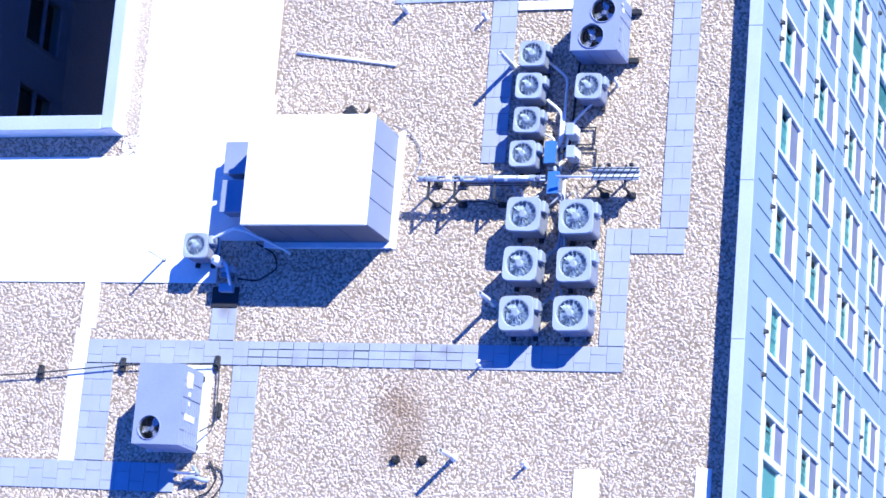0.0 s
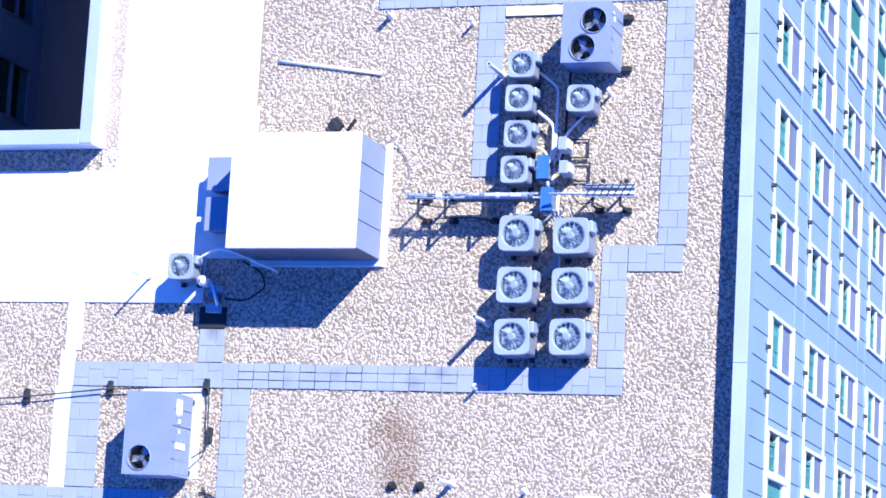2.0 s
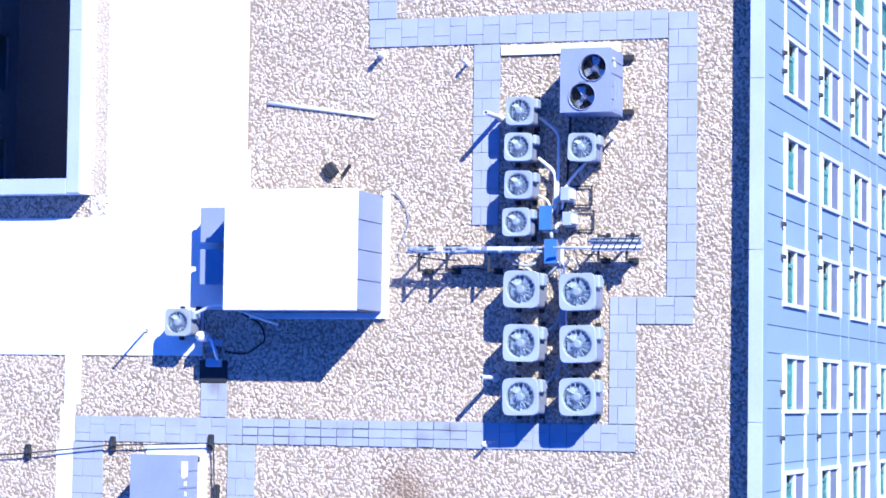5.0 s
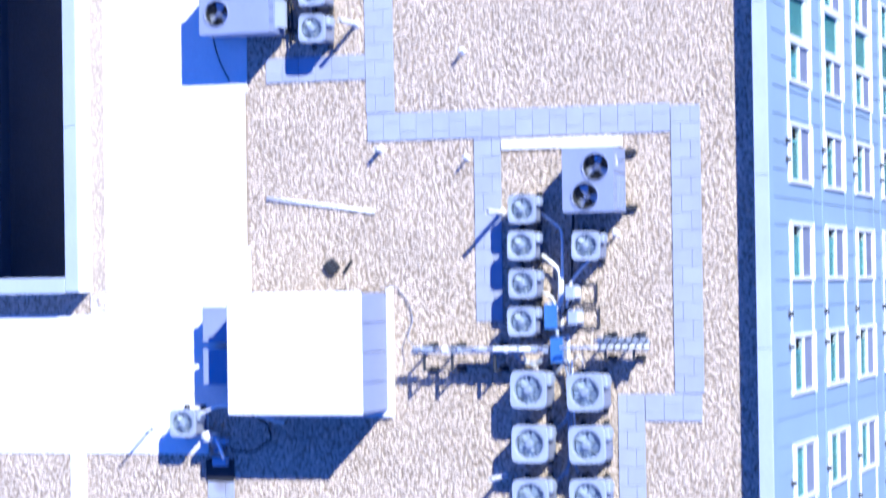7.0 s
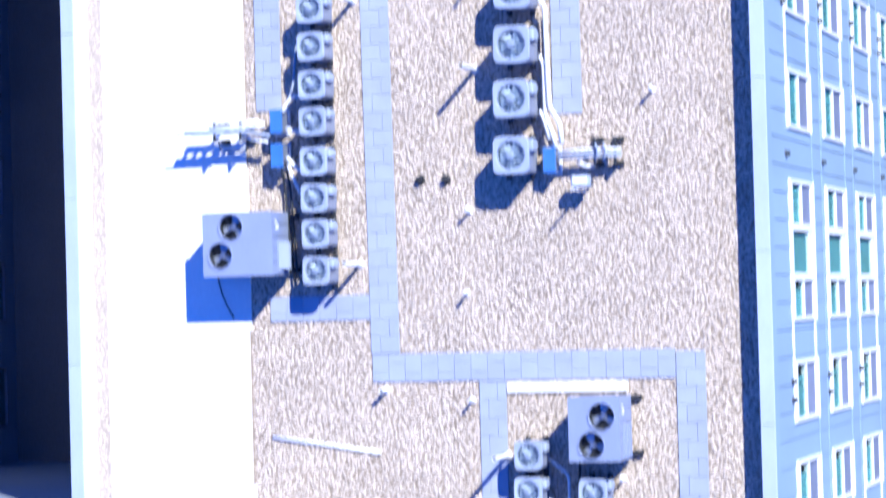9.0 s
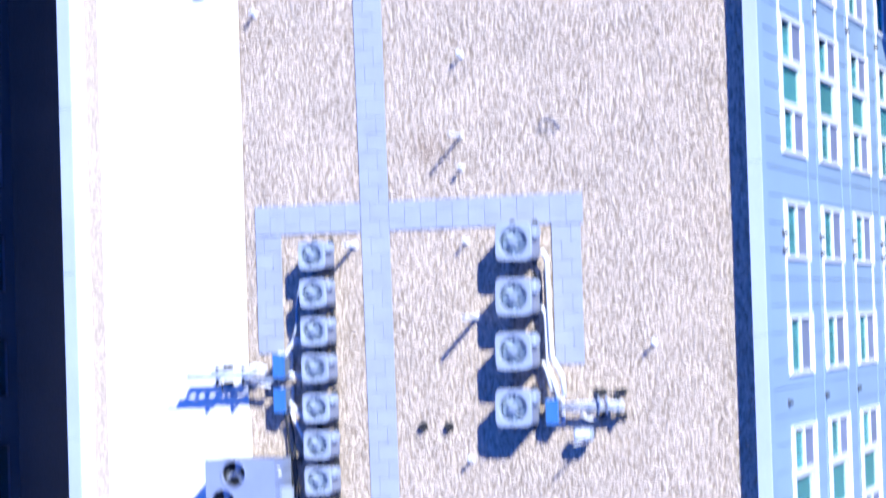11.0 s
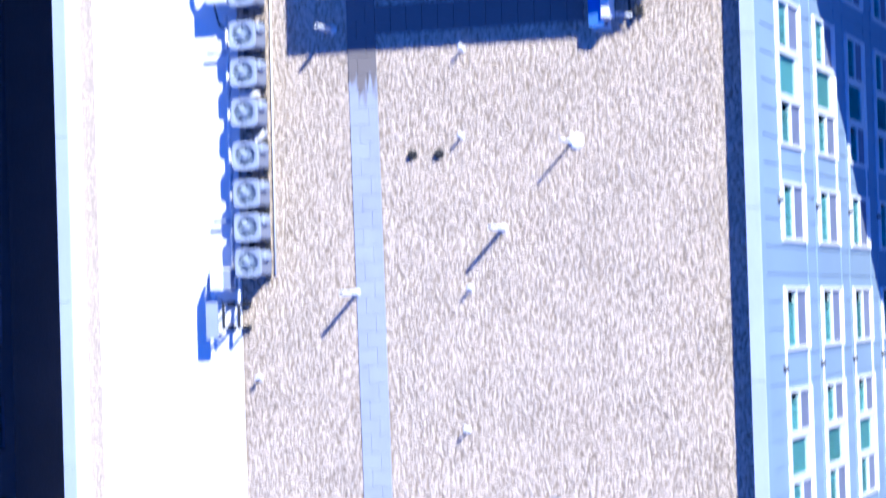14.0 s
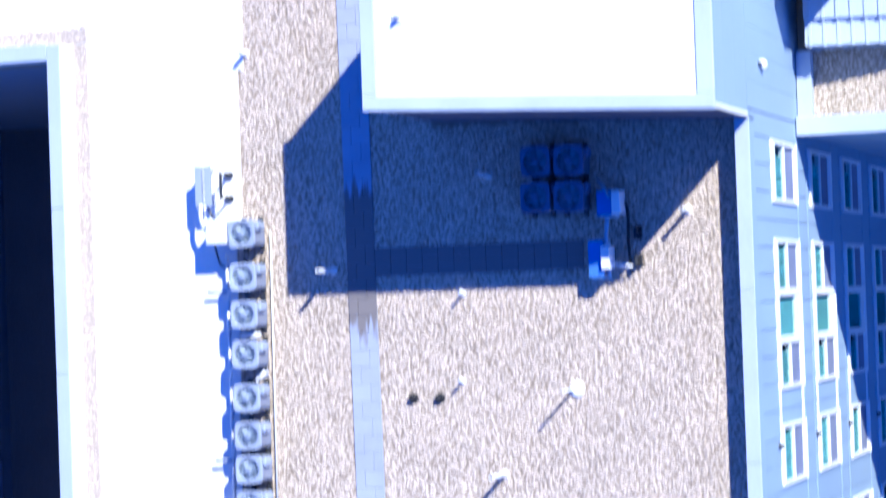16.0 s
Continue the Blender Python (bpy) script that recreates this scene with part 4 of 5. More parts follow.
def strut(x, y, w, d, h, low=0.0, label="dark strut pipe support on rubber blocks"):
    t = thing("pipe_support", (x, y, low), label, "support", "pipe supports")
    part("block", boxes((-w / 2 - 0.03, -d / 2 - 0.05, 0, w / 2 + 0.03, -d / 2 + 0.05, 0.09), bevel=0.01), BLACK, t)
    part("block", boxes((-w / 2 - 0.03, d / 2 - 0.05, 0, w / 2 + 0.03, d / 2 + 0.05, 0.09), bevel=0.01), BLACK, t)
    for s in (-1, 1):
        part("post", boxes((-0.018, s * d / 2 - 0.018, 0.088, 0.018, s * d / 2 + 0.018, h)), COIL, t)
    part("crossbar", boxes((-0.02, -d / 2 - 0.03, h, 0.02, d / 2 + 0.03, h + 0.04)), COIL, t)
    return t


def stack(x0, x1, y, zs, r, m, hangers=0, along_y=False):
    """Runs of pipe stacked above one another, with short risers between the outer ones."""
    out = []
    for k, z in enumerate(zs):
        e = 0.02 * (k % 2)
        out.append(([(x0 + e, y, z), ((x0 + x1) / 2, y + 0.004, z - 0.006), (x1 - e, y, z)], r, m[k % len(m)]))
    for k in range(hangers):
        x = x0 + (x1 - x0) * (k + 0.5) / hangers
        out.append(([(x, y, zs[0]), (x, y, zs[-1])], r * 0.9, m[0]))
    return out


# southern rack: bundles east and west of the hoods
for x in (-6.03, -5.52, -4.75):
    strut(x, 4.25, 0.1, 0.42, 0.56)
for x in (-2.80, -2.30):
    strut(x, 4.42, 0.1, 0.40, 0.54)
lineset("pipe_bundle", stack(-6.25, -3.78, 4.35, (0.64,), 0.022, (CABINET,)) + stack(-6.0, -3.78, 4.42, (0.64,), 0.020, (INSUL,)) + stack(-5.10, -4.05, 4.39, (0.67,), 0.036, (PIPEWHITE,))
        # lower stack in dark colours that imitate its shaded south sides
        + stack(-5.38, -4.15, 4.37, (0.30, 0.375, 0.45, 0.525), 0.033, (COIL, CABSIDE)) + stack(-6.22, -5.86, 4.40, (0.62,), 0.048, (INSUL,))
        + [([(-6.25, 4.30, 0.5), (-5.6, 4.22, 0.42), (-5.3, 4.22, 0.5)], 0.012, BLACK), ([(-5.9, 4.08, 0.1), (-5.1, 4.10, 0.1), (-4.6, 3.98, 0.1)], 0.012, BLACK),
           ([(-4.5, 4.36, 0.3), (-4.45, 4.2, 0.2), (-4.2, 4.12, 0.12), (-4.0, 4.2, 0.1)], 0.03, CABINET), ([(-4.35, 4.30, 0.25), (-4.3, 4.15, 0.15), (-4.12, 4.05, 0.1)], 0.02, PIPEWHITE)],
        "insulated pipe bundle on struts above the gravel", "pipes")
wraps = tagged(new("pipe_clamps"), "grey clamps and pale tape wraps round the pipe bundle", "clamps")
for k, x in enumerate((-6.08, -5.62, -5.36, -5.02, -4.80, -4.52, -4.30, -4.02, -3.90)):
    bm = bmesh.new()
    wdt = (0.02, 0.05, 0.03)[k % 3]
    tube(bm, [(x - wdt, 4.385, 0.655), (x + wdt, 4.385, 0.655)], (0.052, 0.060, 0.056)[k % 3], 10)
    part("clamp", bm, (CABSIDE, WHITE, INSUL, CABINET)[k % 4], wraps)
tray = thing("cable_tray", (-2.48, 4.47, 0.0), "pale cable tray with dark slanted ties on struts", "cable tray")
part("tray", boxes((-0.44, -0.10, 0.59, 0.44, 0.10, 0.605), (-0.44, -0.115, 0.59, 0.44, -0.10, 0.64), (-0.44, 0.10, 0.59, 0.44, 0.115, 0.64)), INSUL, tray)
for k in (0, 2):
    bm = bmesh.new()
    tube(bm, [(-1.10 + 0.3 * k, -0.055 + 0.055 * k, 0.63), (0, -0.055 + 0.055 * k, 0.632), (0.46, -0.05 + 0.05 * k, 0.63)], 0.024)
    part("line", bm, (PIPEWHITE, INSUL, CABINET)[k], tray, smooth=True)
for k in range(7):
    bm = bmesh.new()
    tube(bm, [(-0.42 + 0.125 * k, -0.10, 0.645), (-0.36 + 0.125 * k, 0.0, 0.672), (-0.30 + 0.125 * k, 0.11, 0.645)], 0.011, 6)
    part("tie", bm, (COIL, BLACK)[k % 2], tray)
for k, (x, z) in enumerate(((0.0, 0.52), (0.02, 0.45), (-0.03, 0.38))):
    bm = bmesh.new()
    tube(bm, [(-0.42 + x, 0.01 * k, z), (0.40 + x, 0.01 * k, z)], 0.033)
    part("line", bm, INSUL, tray, smooth=True)
for x in (-0.12, 0.30):
    part("clamp", boxes((x - 0.035, 0.13, 0.60, x + 0.035, 0.19, 0.68), bevel=0.01), BLACK, tray)
lineset("loose_cable", [([(-3.3, 4.5, 0.1), (-3.15, 4.3, 0.2), (-2.9, 4.33, 0.3), (-2.6, 4.2, 0.3)], 0.011, BLACK), ([(-3.42, 4.62, 0.2), (-3.3, 4.75, 0.35), (-3.05, 4.66, 0.5)], 0.011, BLACK),
                        ([(-3.5, 4.15, 0.08), (-3.36, 4.3, 0.2), (-3.3, 4.1, 0.08), (-3.42, 4.0, 0.06)], 0.014, PIPEWHITE)], "loose dark and pale cables by the pipe hoods", "cable")
lineset("refrigerant_lines", [
    ([(-3.98, 6.72, 0.25), (-3.70, 6.50, 0.22), (-3.62, 6.40, 0.22), (-3.62, 5.20, 0.25), (-3.75, 5.0, 0.3)], 0.026, PIPEWHITE),
    ([(-3.98, 6.00, 0.25), (-3.75, 5.82, 0.22), (-3.67, 5.70, 0.22), (-3.67, 5.15, 0.28)], 0.032, PIPEWHITE),
    ([(-3.10, 5.95, 0.2), (-3.35, 5.70, 0.2), (-3.50, 5.5, 0.2), (-3.55, 5.1, 0.25)], 0.026, PIPEWHITE),
    ([(-3.44, 6.85, 0.1), (-3.47, 6.2, 0.1), (-3.50, 5.2, 0.12), (-3.62, 4.95, 0.3)], 0.024, BLACK),
    ([(-3.98, 5.35, 0.22), (-3.82, 5.28, 0.22), (-3.75, 5.15, 0.25)], 0.024, PIPEWHITE),
    ([(-4.0, 5.0, 0.25), (-3.9, 5.06, 0.3), (-3.8, 5.0, 0.3)], 0.03, PIPEWHITE),
    ([(-3.72, 4.7, 0.3), (-3.70, 4.6, 0.32)], 0.035, CABINET)], "pale insulated refrigerant lines between the small condensers", "pipes")
lineset("refrigerant_lines", [
    ([(-3.60, 4.2, 0.3), (-3.56, 3.9, 0.2), (-3.56, 2.4, 0.2), (-3.62, 2.2, 0.2)], 0.022, CABINET),
    ([(-3.53, 4.2, 0.3), (-3.51, 3.9, 0.2), (-3.51, 2.5, 0.2), (-3.40, 2.25, 0.2)], 0.022, INSUL),
    ([(-3.46, 4.2, 0.3), (-3.46, 3.2, 0.2), (-3.42, 2.6, 0.2)], 0.018, STEEL),
    ([(-3.78, 3.95, 0.3), (-3.62, 4.1, 0.3), (-3.58, 4.2, 0.3)], 0.022, INSUL),
    ([(-3.78, 3.0, 0.25), (-3.6, 3.15, 0.22), (-3.57, 3.3, 0.2)], 0.024, INSUL),
    ([(-3.78, 2.1, 0.25), (-3.62, 2.28, 0.22), (-3.57, 2.42, 0.2)], 0.024, INSUL)], "pale insulated refrigerant lines between the condensers", "pipes")
dis = thing("disconnect_post", (-3.40, 5.35, 0.02), "pale electrical disconnect box with a flat dark strut frame", "electrical box", "disconnect boxes")
for s in (-0.165, 0.165):
    part("arm", boxes((0.0, s - 0.012, 0.03, 0.328, s + 0.012, 0.055)), COIL, dis)
part("crosspiece", boxes((0.328, -0.177, 0.03, 0.352, 0.177, 0.055)), COIL, dis)
part("base", boxes((-0.08, -0.16, 0, 0.05, 0.16, 0.1), bevel=0.01), CABSIDE, dis)
part("elbow", boxes((-0.16, -0.05, 0.3, -0.1, 0.03, 0.38), bevel=0.01), WHITE, dis)
part("box", boxes((-0.1, -0.12, 0.1, 0.06, 0.12, 0.52), bevel=0.012), CABINET, dis)
part("cover", boxes((0.06, -0.08, 0.2, 0.1, 0.08, 0.48), bevel=0.008), WHITE, dis)
copy_thing(dis, pose(-3.36, 4.92, 0.02))

# cable from the hut to the rack
lineset("loose_cable", [([(-6.85, 5.46, 0.5), (-6.72, 5.50, 0.05), (-6.50, 5.25, 0.05), (-6.40, 4.92, 0.05), (-6.48, 4.60, 0.2), (-6.3, 4.45, 0.36)], 0.009, CABSIDE)], "thin dark cable lying in a curve on gravel", "cable")

# northern racks
strut(-9.90, 12.58, 0.1, 0.30, 0.54, 0.035)
strut(-9.40, 12.58, 0.1, 0.30, 0.54, 0.035)
lineset("pipe_bundle", stack(-10.48, -9.36, 12.59, (0.30, 0.36, 0.55, 0.62), 0.034, (CABINET, PIPEWHITE, INSUL), hangers=6) + stack(-10.62, -9.7, 12.56, (0.66,), 0.016, (CABINET,))
        + stack(-10.0, -8.95, 12.66, (0.60,), 0.03, (PIPEWHITE,)) + [([(-9.5, 12.60, 0.62), (-9.2, 12.55, 0.55), (-8.9, 12.48, 0.42)], 0.035, INSUL), ([(-9.4, 12.5, 0.5), (-9.15, 12.42, 0.42), (-8.95, 12.38, 0.40)], 0.03, PIPEWHITE),
           ([(-9.95, 12.46, 0.3), (-9.98, 12.26, 0.15), (-9.7, 12.24, 0.1), (-9.45, 12.3, 0.1)], 0.012, BLACK), ([(-9.35, 12.7, 0.55), (-9.2, 12.78, 0.4), (-9.05, 12.7, 0.3)], 0.03, PIPEWHITE)],
        "insulated pipe stack on struts over white membrane", "pipes")
lineset("loose_cable", [([(-10.15, 10.06, 0.05), (-10.08, 9.75, 0.05), (-9.97, 9.48, 0.05), (-9.84, 9.26, 0.05)], 0.012, BLACK)], "thin dark cable on white membrane beside a unit", "cable")
lineset("loose_cable", [([(-3.94, 16.82, 0.04), (-3.82, 16.92, 0.04), (-3.68, 16.88, 0.04), (-3.56, 16.72, 0.04)], 0.012, CABSIDE), ([(-4.0, 16.70, 0.04), (-3.8, 16.74, 0.04), (-3.62, 16.66, 0.04)], 0.010, CABSIDE)], "short grey cable ends lying in gravel", "cable")
lineset("refrigerant_lines", [
    ([(-8.74, 11.9, 0.3), (-8.76, 11.6, 0.12), (-8.72, 10.9, 0.12), (-8.62, 9.85, 0.12)], 0.02, BLACK),
    ([(-8.66, 11.9, 0.3), (-8.66, 11.6, 0.12), (-8.62, 10.9, 0.12), (-8.56, 9.9, 0.12)], 0.02, COIL),
    ([(-8.22, 13.1, 0.25), (-8.5, 13.2, 0.3), (-8.62, 13.05, 0.3), (-8.68, 12.9, 0.35)], 0.035, PIPEWHITE),
    ([(-8.22, 12.5, 0.25), (-8.45, 12.55, 0.3), (-8.62, 12.6, 0.35)], 0.035, PIPEWHITE),
    ([(-8.22, 11.8, 0.25), (-8.42, 11.85, 0.3), (-8.62, 12.1, 0.35)], 0.035, PIPEWHITE),
    ([(-8.22, 11.2, 0.25), (-8.45, 11.5, 0.25), (-8.6, 11.95, 0.35)], 0.03, PIPEWHITE),
    ([(-8.22, 14.3, 0.2), (-8.45, 14.1, 0.2), (-8.5, 13.4, 0.25), (-8.6, 13.05, 0.3)], 0.024, INSUL)], "white insulated lines behind a file of condensers", "pipes")
lineset("refrigerant_lines", [
    ([(-3.90, 14.60, 0.3), (-3.80, 14.50, 0.3), (-3.78, 13.4, 0.3), (-3.76, 12.75, 0.3), (-3.58, 12.45, 0.3), (-3.56, 12.1, 0.3)], 0.045, PIPEWHITE),
    ([(-3.93, 13.65, 0.25), (-3.86, 13.5, 0.25), (-3.85, 12.6, 0.25), (-3.72, 12.3, 0.3), (-3.66, 12.05, 0.3)], 0.04, PIPEWHITE),
    ([(-3.95, 12.7, 0.25), (-3.88, 12.55, 0.25), (-3.78, 12.2, 0.3)], 0.03, PIPEWHITE),
    ([(-3.97, 12.0, 0.2), (-3.85, 12.05, 0.3)], 0.024, INSUL),
    ([(-3.84, 14.4, 0.12), (-3.84, 13.2, 0.12), (-3.80, 12.8, 0.12)], 0.018, BLACK)], "thick white insulated lines beside the large condensers", "pipes")
for x in (-2.98, -2.62):
    strut(x, 11.95, 0.12, 0.42, 0.28)
lineset("pipe_bundle", [([(-3.62, 11.85 + 0.06 * k, 0.34), (-3.1, 11.87 + 0.06 * k, 0.34), (-2.5, 11.86 + 0.06 * k, 0.34)], 0.024, (CABINET, INSUL, PIPEWHITE)[k % 3]) for k in range(3)]
        + [([(-2.95 + 0.14 * k, 12.08, 0.4), (-2.88 + 0.14 * k, 11.95, 0.42), (-2.95 + 0.14 * k, 11.8, 0.4)], 0.02, (CABINET, INSUL)[k % 2]) for k in range(2)], "insulated pipe ends on struts above the gravel", "pipes")
lineset("loose_cable", [([(-3.05, 12.2, 0.3), (-2.9, 12.08, 0.38), (-2.75, 12.16, 0.3), (-2.55, 12.02, 0.36)], 0.018, BLACK), ([(-2.95, 11.75, 0.3), (-2.8, 11.88, 0.4), (-2.6, 11.76, 0.25)], 0.016, COIL), ([(-3.3, 11.8, 0.25), (-3.15, 11.7, 0.3), (-3.0, 11.72, 0.2)], 0.03, WHITE)], "dark cables tangled round pipe ends", "cable")
ejb = thing("electrical_box", (-3.22, 11.45, 0.02), "pale electrical box on a short stand", "electrical box")
part("case", boxes((-0.16, -0.1, 0.25, 0.16, 0.1, 0.42), bevel=0.012), CABINET, ejb)
part("lid", boxes((-0.13, -0.05, 0.42, 0.13, 0.07, 0.435), bevel=0.004), WHITE, ejb)
part("leg", boxes((-0.14, -0.03, 0, -0.11, 0.0, 0.26)), COIL, ejb)
part("leg", boxes((0.11, -0.03, 0, 0.14, 0.0, 0.26)), COIL, ejb)

# equipment on the white roof farther north
for x, y, low in ((-9.72, 20.20, 0.035), (-9.42, 20.20, 0.035), (-9.58, 26.82, 0.035)):
    strut(x, y, 0.08, 0.42, 0.40, low)


def ladder_tray(x0, y0, x1, y1, z):
    """A shallow slotted tray on two feet, hollow side up."""
    t = thing("cable_tray", ((x0 + x1) / 2, (y0 + y1) / 2, 0.035), "pale slotted cable tray over white membrane", "cable tray")
    w, d = x1 - x0, y1 - y0
    part("tray", boxes((-w / 2, -d / 2, z, -w / 2 + 0.11, d / 2, z + 0.05), (w / 2 - 0.11, -d / 2, z, w / 2, d / 2, z + 0.05)), CABINET, t)
    for k in range(6):
        y = -d / 2 + d * (k + 0.5) / 6
        part("rung", boxes((-w / 2 + 0.10, y - 0.04, z + 0.006, w / 2 - 0.10, y + 0.04, z + 0.04)), INSUL, t)
    for s in (-1, 1):
        part("leg", boxes((-0.02, s * d * 0.4 - 0.02, 0, 0.02, s * d * 0.4 + 0.02, z)), CABSIDE, t)
    part("side_plate", boxes((-w / 2 + 0.02, -d / 2 + 0.03, 0.2, -w / 2 + 0.035, d / 2 - 0.03, z - 0.004)), CABSIDE, t)
    return t


ladder_tray(-10.06, 26.47, -9.76, 27.19, 0.42)
ladder_tray(-10.04, 19.80, -9.82, 20.55, 0.42)
lineset("pipe_bundle", [([(-9.98, 20.5, 0.5), (-9.96, 20.9, 0.52), (-9.9, 21.1, 0.45)], 0.035, CABINET), ([(-9.88, 20.5, 0.5), (-9.88, 20.95, 0.5)], 0.03, PIPEWHITE),
                        ([(-9.45, 20.9, 0.3), (-9.45, 20.0, 0.44)], 0.028, PIPEWHITE)], "pale pipe bundle on struts over white membrane", "pipes")
lineset("pipe_bundle", [([(-9.96, 26.5, 0.5), (-9.98, 26.25, 0.5), (-9.9, 26.0, 0.45), (-9.7, 25.95, 0.4)], 0.04, WHITE), ([(-9.70, 27.2, 0.44), (-9.68, 26.3, 0.44)], 0.024, PIPEWHITE),
                        ([(-9.86, 26.45, 0.42), (-9.84, 26.3, 0.3), (-9.78, 26.15, 0.2)], 0.02, BLACK), ([(-9.85, 25.8, 0.2), (-9.75, 25.4, 0.2), (-9.45, 25.3, 0.2)], 0.02, BLACK)], "pale pipe bundle on struts over white membrane", "pipes")
tall = thing("electrical_box", (-9.72, 20.86, 0.035), "white electrical box standing beside small condensers", "electrical box")
part("case", boxes((-0.12, -0.2, 0.06, 0.12, 0.2, 0.72), bevel=0.015), WHITE, tall)
part("door", boxes((0.12, -0.17, 0.1, 0.132, 0.17, 0.68), bevel=0.005), CABINET, tall)
part("foot", boxes((-0.1, -0.18, 0, 0.1, 0.18, 0.062)), CABSIDE, tall)
ctl = thing("control_cabinet", (-9.62, 26.0, 0.035), "white control cabinet standing beside small condensers", "cabinet")
part("body", boxes((-0.2, -0.22, 0.05, 0.2, 0.22, 0.62), bevel=0.015), WHITE, ctl)
part("door", boxes((0.2, -0.19, 0.1, 0.215, 0.19, 0.58), bevel=0.006), CABINET, ctl)
part("foot", boxes((-0.18, -0.2, 0, 0.18, -0.15, 0.055), (-0.18, 0.15, 0, 0.18, 0.2, 0.055)), BLACK, ctl)
lineset("refrigerant_lines", [([(-9.36, y - 0.1, 0.25), (-9.55, y - 0.18, 0.25), (-9.6, y - 0.4, 0.22)], 0.024, (PIPEWHITE, INSUL)[i % 2]) for i, y in enumerate((25.18, 24.51, 23.8, 23.03, 22.36, 21.76, 21.13))]
        + [([(-9.62, 25.6, 0.2), (-9.62, 21.0, 0.2)], 0.03, PIPEWHITE), ([(-9.62, 24.93, 0.22), (-10.0, 24.93, 0.22)], 0.03, INSUL), ([(-9.62, 21.9, 0.22), (-9.95, 21.9, 0.22)], 0.03, INSUL)], "white insulated lines along small condensers", "pipes")
flap = thing("membrane_flap", (-9.02, 23.38, 0.03), "crumpled white membrane flap beside the condensers", "membrane")
bm = bmesh.new()
loft(bm, [[(-0.16 + 0.08 * k, -0.13 + 0.05 * k, 0.0), (-0.14 + 0.08 * k, -0.09 + 0.06 * k, 0.06 + 0.03 * (k % 2)), (-0.16 + 0.08 * k, 0.0 + 0.06 * k, 0.09 - 0.02 * (k % 2)), (-0.18 + 0.07 * k, 0.04 + 0.04 * k, 0.0)] for k in range(4)])
part("sheet", bm, MEMBRANE, flap)
pull = thing("electrical_box", (-9.1, 24.14, 0.035), "small white electrical box between two condensers", "electrical box")
part("case", boxes((-0.2, -0.05, 0.2, 0.12, 0.05, 0.42), bevel=0.012), WHITE, pull)
part("post", boxes((-0.05, -0.02, 0, -0.01, 0.02, 0.21)), CABSIDE, pull)
lineset("rail_pipe", [([(-8.82, 26.0, 0.045), (-8.84, 23.5, 0.045), (-8.86, 20.9, 0.045)], 0.017, PIPEWHITE)], "long pale pipe lying beside the condensers", "pipe")

# rack beside the shaded condensers
lineset("refrigerant_lines", [
    ([(-2.48, 25.95, 0.4), (-2.52, 25.7, 0.35), (-2.55, 25.3, 0.35)], 0.04, CABINET),
    ([(-2.66, 26.6, 0.3), (-2.5, 26.45, 0.4), (-2.42, 26.3, 0.45)], 0.03, INSUL),
    ([(-2.30, 26.35, 0.3), (-2.18, 26.1, 0.12), (-2.2, 25.5, 0.1), (-2.16, 25.0, 0.1)], 0.026, BLACK),
    ([(-2.72, 25.2, 0.3), (-2.4, 25.15, 0.3), (-2.1, 25.1, 0.25)], 0.026, PIPEWHITE)], "pale and black lines running past shaded hoods", "pipes")
for x, y in ((-2.04, 25.68), (-2.04, 25.2)):
    strut(x, y, 0.08, 0.12, 0.22)
pale = thing("electrical_box", (-2.50, 25.27, 0.02), "white electrical box on the gravel", "electrical box")
part("case", boxes((-0.09, -0.2, 0.1, 0.06, 0.2, 0.5), bevel=0.012), WHITE, pale)
part("foot", boxes((-0.08, -0.18, 0, 0.05, 0.18, 0.1)), COIL, pale)
copy_thing(pale, pose(-2.28, 26.2, 0.02))

# small things on and by the penthouse
bm = bmesh.new()
loft(bm, [disc(0, 0, 0, 0.14, 20), disc(0, 0, 0.035, 0.13, 20), disc(0, 0, 0.055, 0.09, 20)])
patch = tagged(part("membrane_patch", bm, MEMBRANE), "round white membrane patch on the gravel round a vent", "membrane")
patch.location = (-3.22, 23.03, 0.01)
vent_pipe(-9.20, 29.20, 0.3)
pv = thing("roof_vent", (-5.10, 29.25, 3.36), "small dark vent on the white penthouse roof", "vent")
bm = bmesh.new()
cyl(bm, 0, 0, 0, 0.12, 0.05, 12, 0.04)
part("stack", bm, CABSIDE, pv)
part("flange", boxes((-0.09, -0.09, -0.02, 0.09, 0.09, 0.008)), MEMBRANE, pv)
wl_ = thing("wall_lamp", (-5.752, 29.30, 2.75), "dark wall lamp on the penthouse siding", "lamp")
part("housing", boxes((-0.12, -0.11, 0, 0, 0.11, 0.2), bevel=0.02), BLACK, wl_)
part("bracket", boxes((-0.02, -0.06, -0.06, 0.03, 0.06, 0.0)), COIL, wl_)

# conduit run and hoses by the south-western unit
for x, y in ((-13.83, 0.72), (-12.10, 0.89), (-10.14, 0.96), (-10.02, 0.06)):
    t = thing("conduit_block", (x, y, 0.0), "dark rubber conduit support block", "support", "conduit blocks")
    part("block", boxes((-0.05, -0.14, 0, 0.05, 0.14, 0.1), bevel=0.015), BLACK, t)
    part("clamp", boxes((-0.02, -0.05, 0.1, 0.02, 0.05, 0.15), bevel=0.006), COIL, t)
lineset("conduit", [([(-16, 0.52, 0.13), (-13.83, 0.69, 0.13), (-12.10, 0.87, 0.13), (-10.12, 0.94, 0.13), (-10.06, 0.86, 0.13), (-10.02, -0.2, 0.13), (-10.25, -0.4, 0.3)], 0.014, COIL)], "dark conduit running over rubber blocks", "conduit")
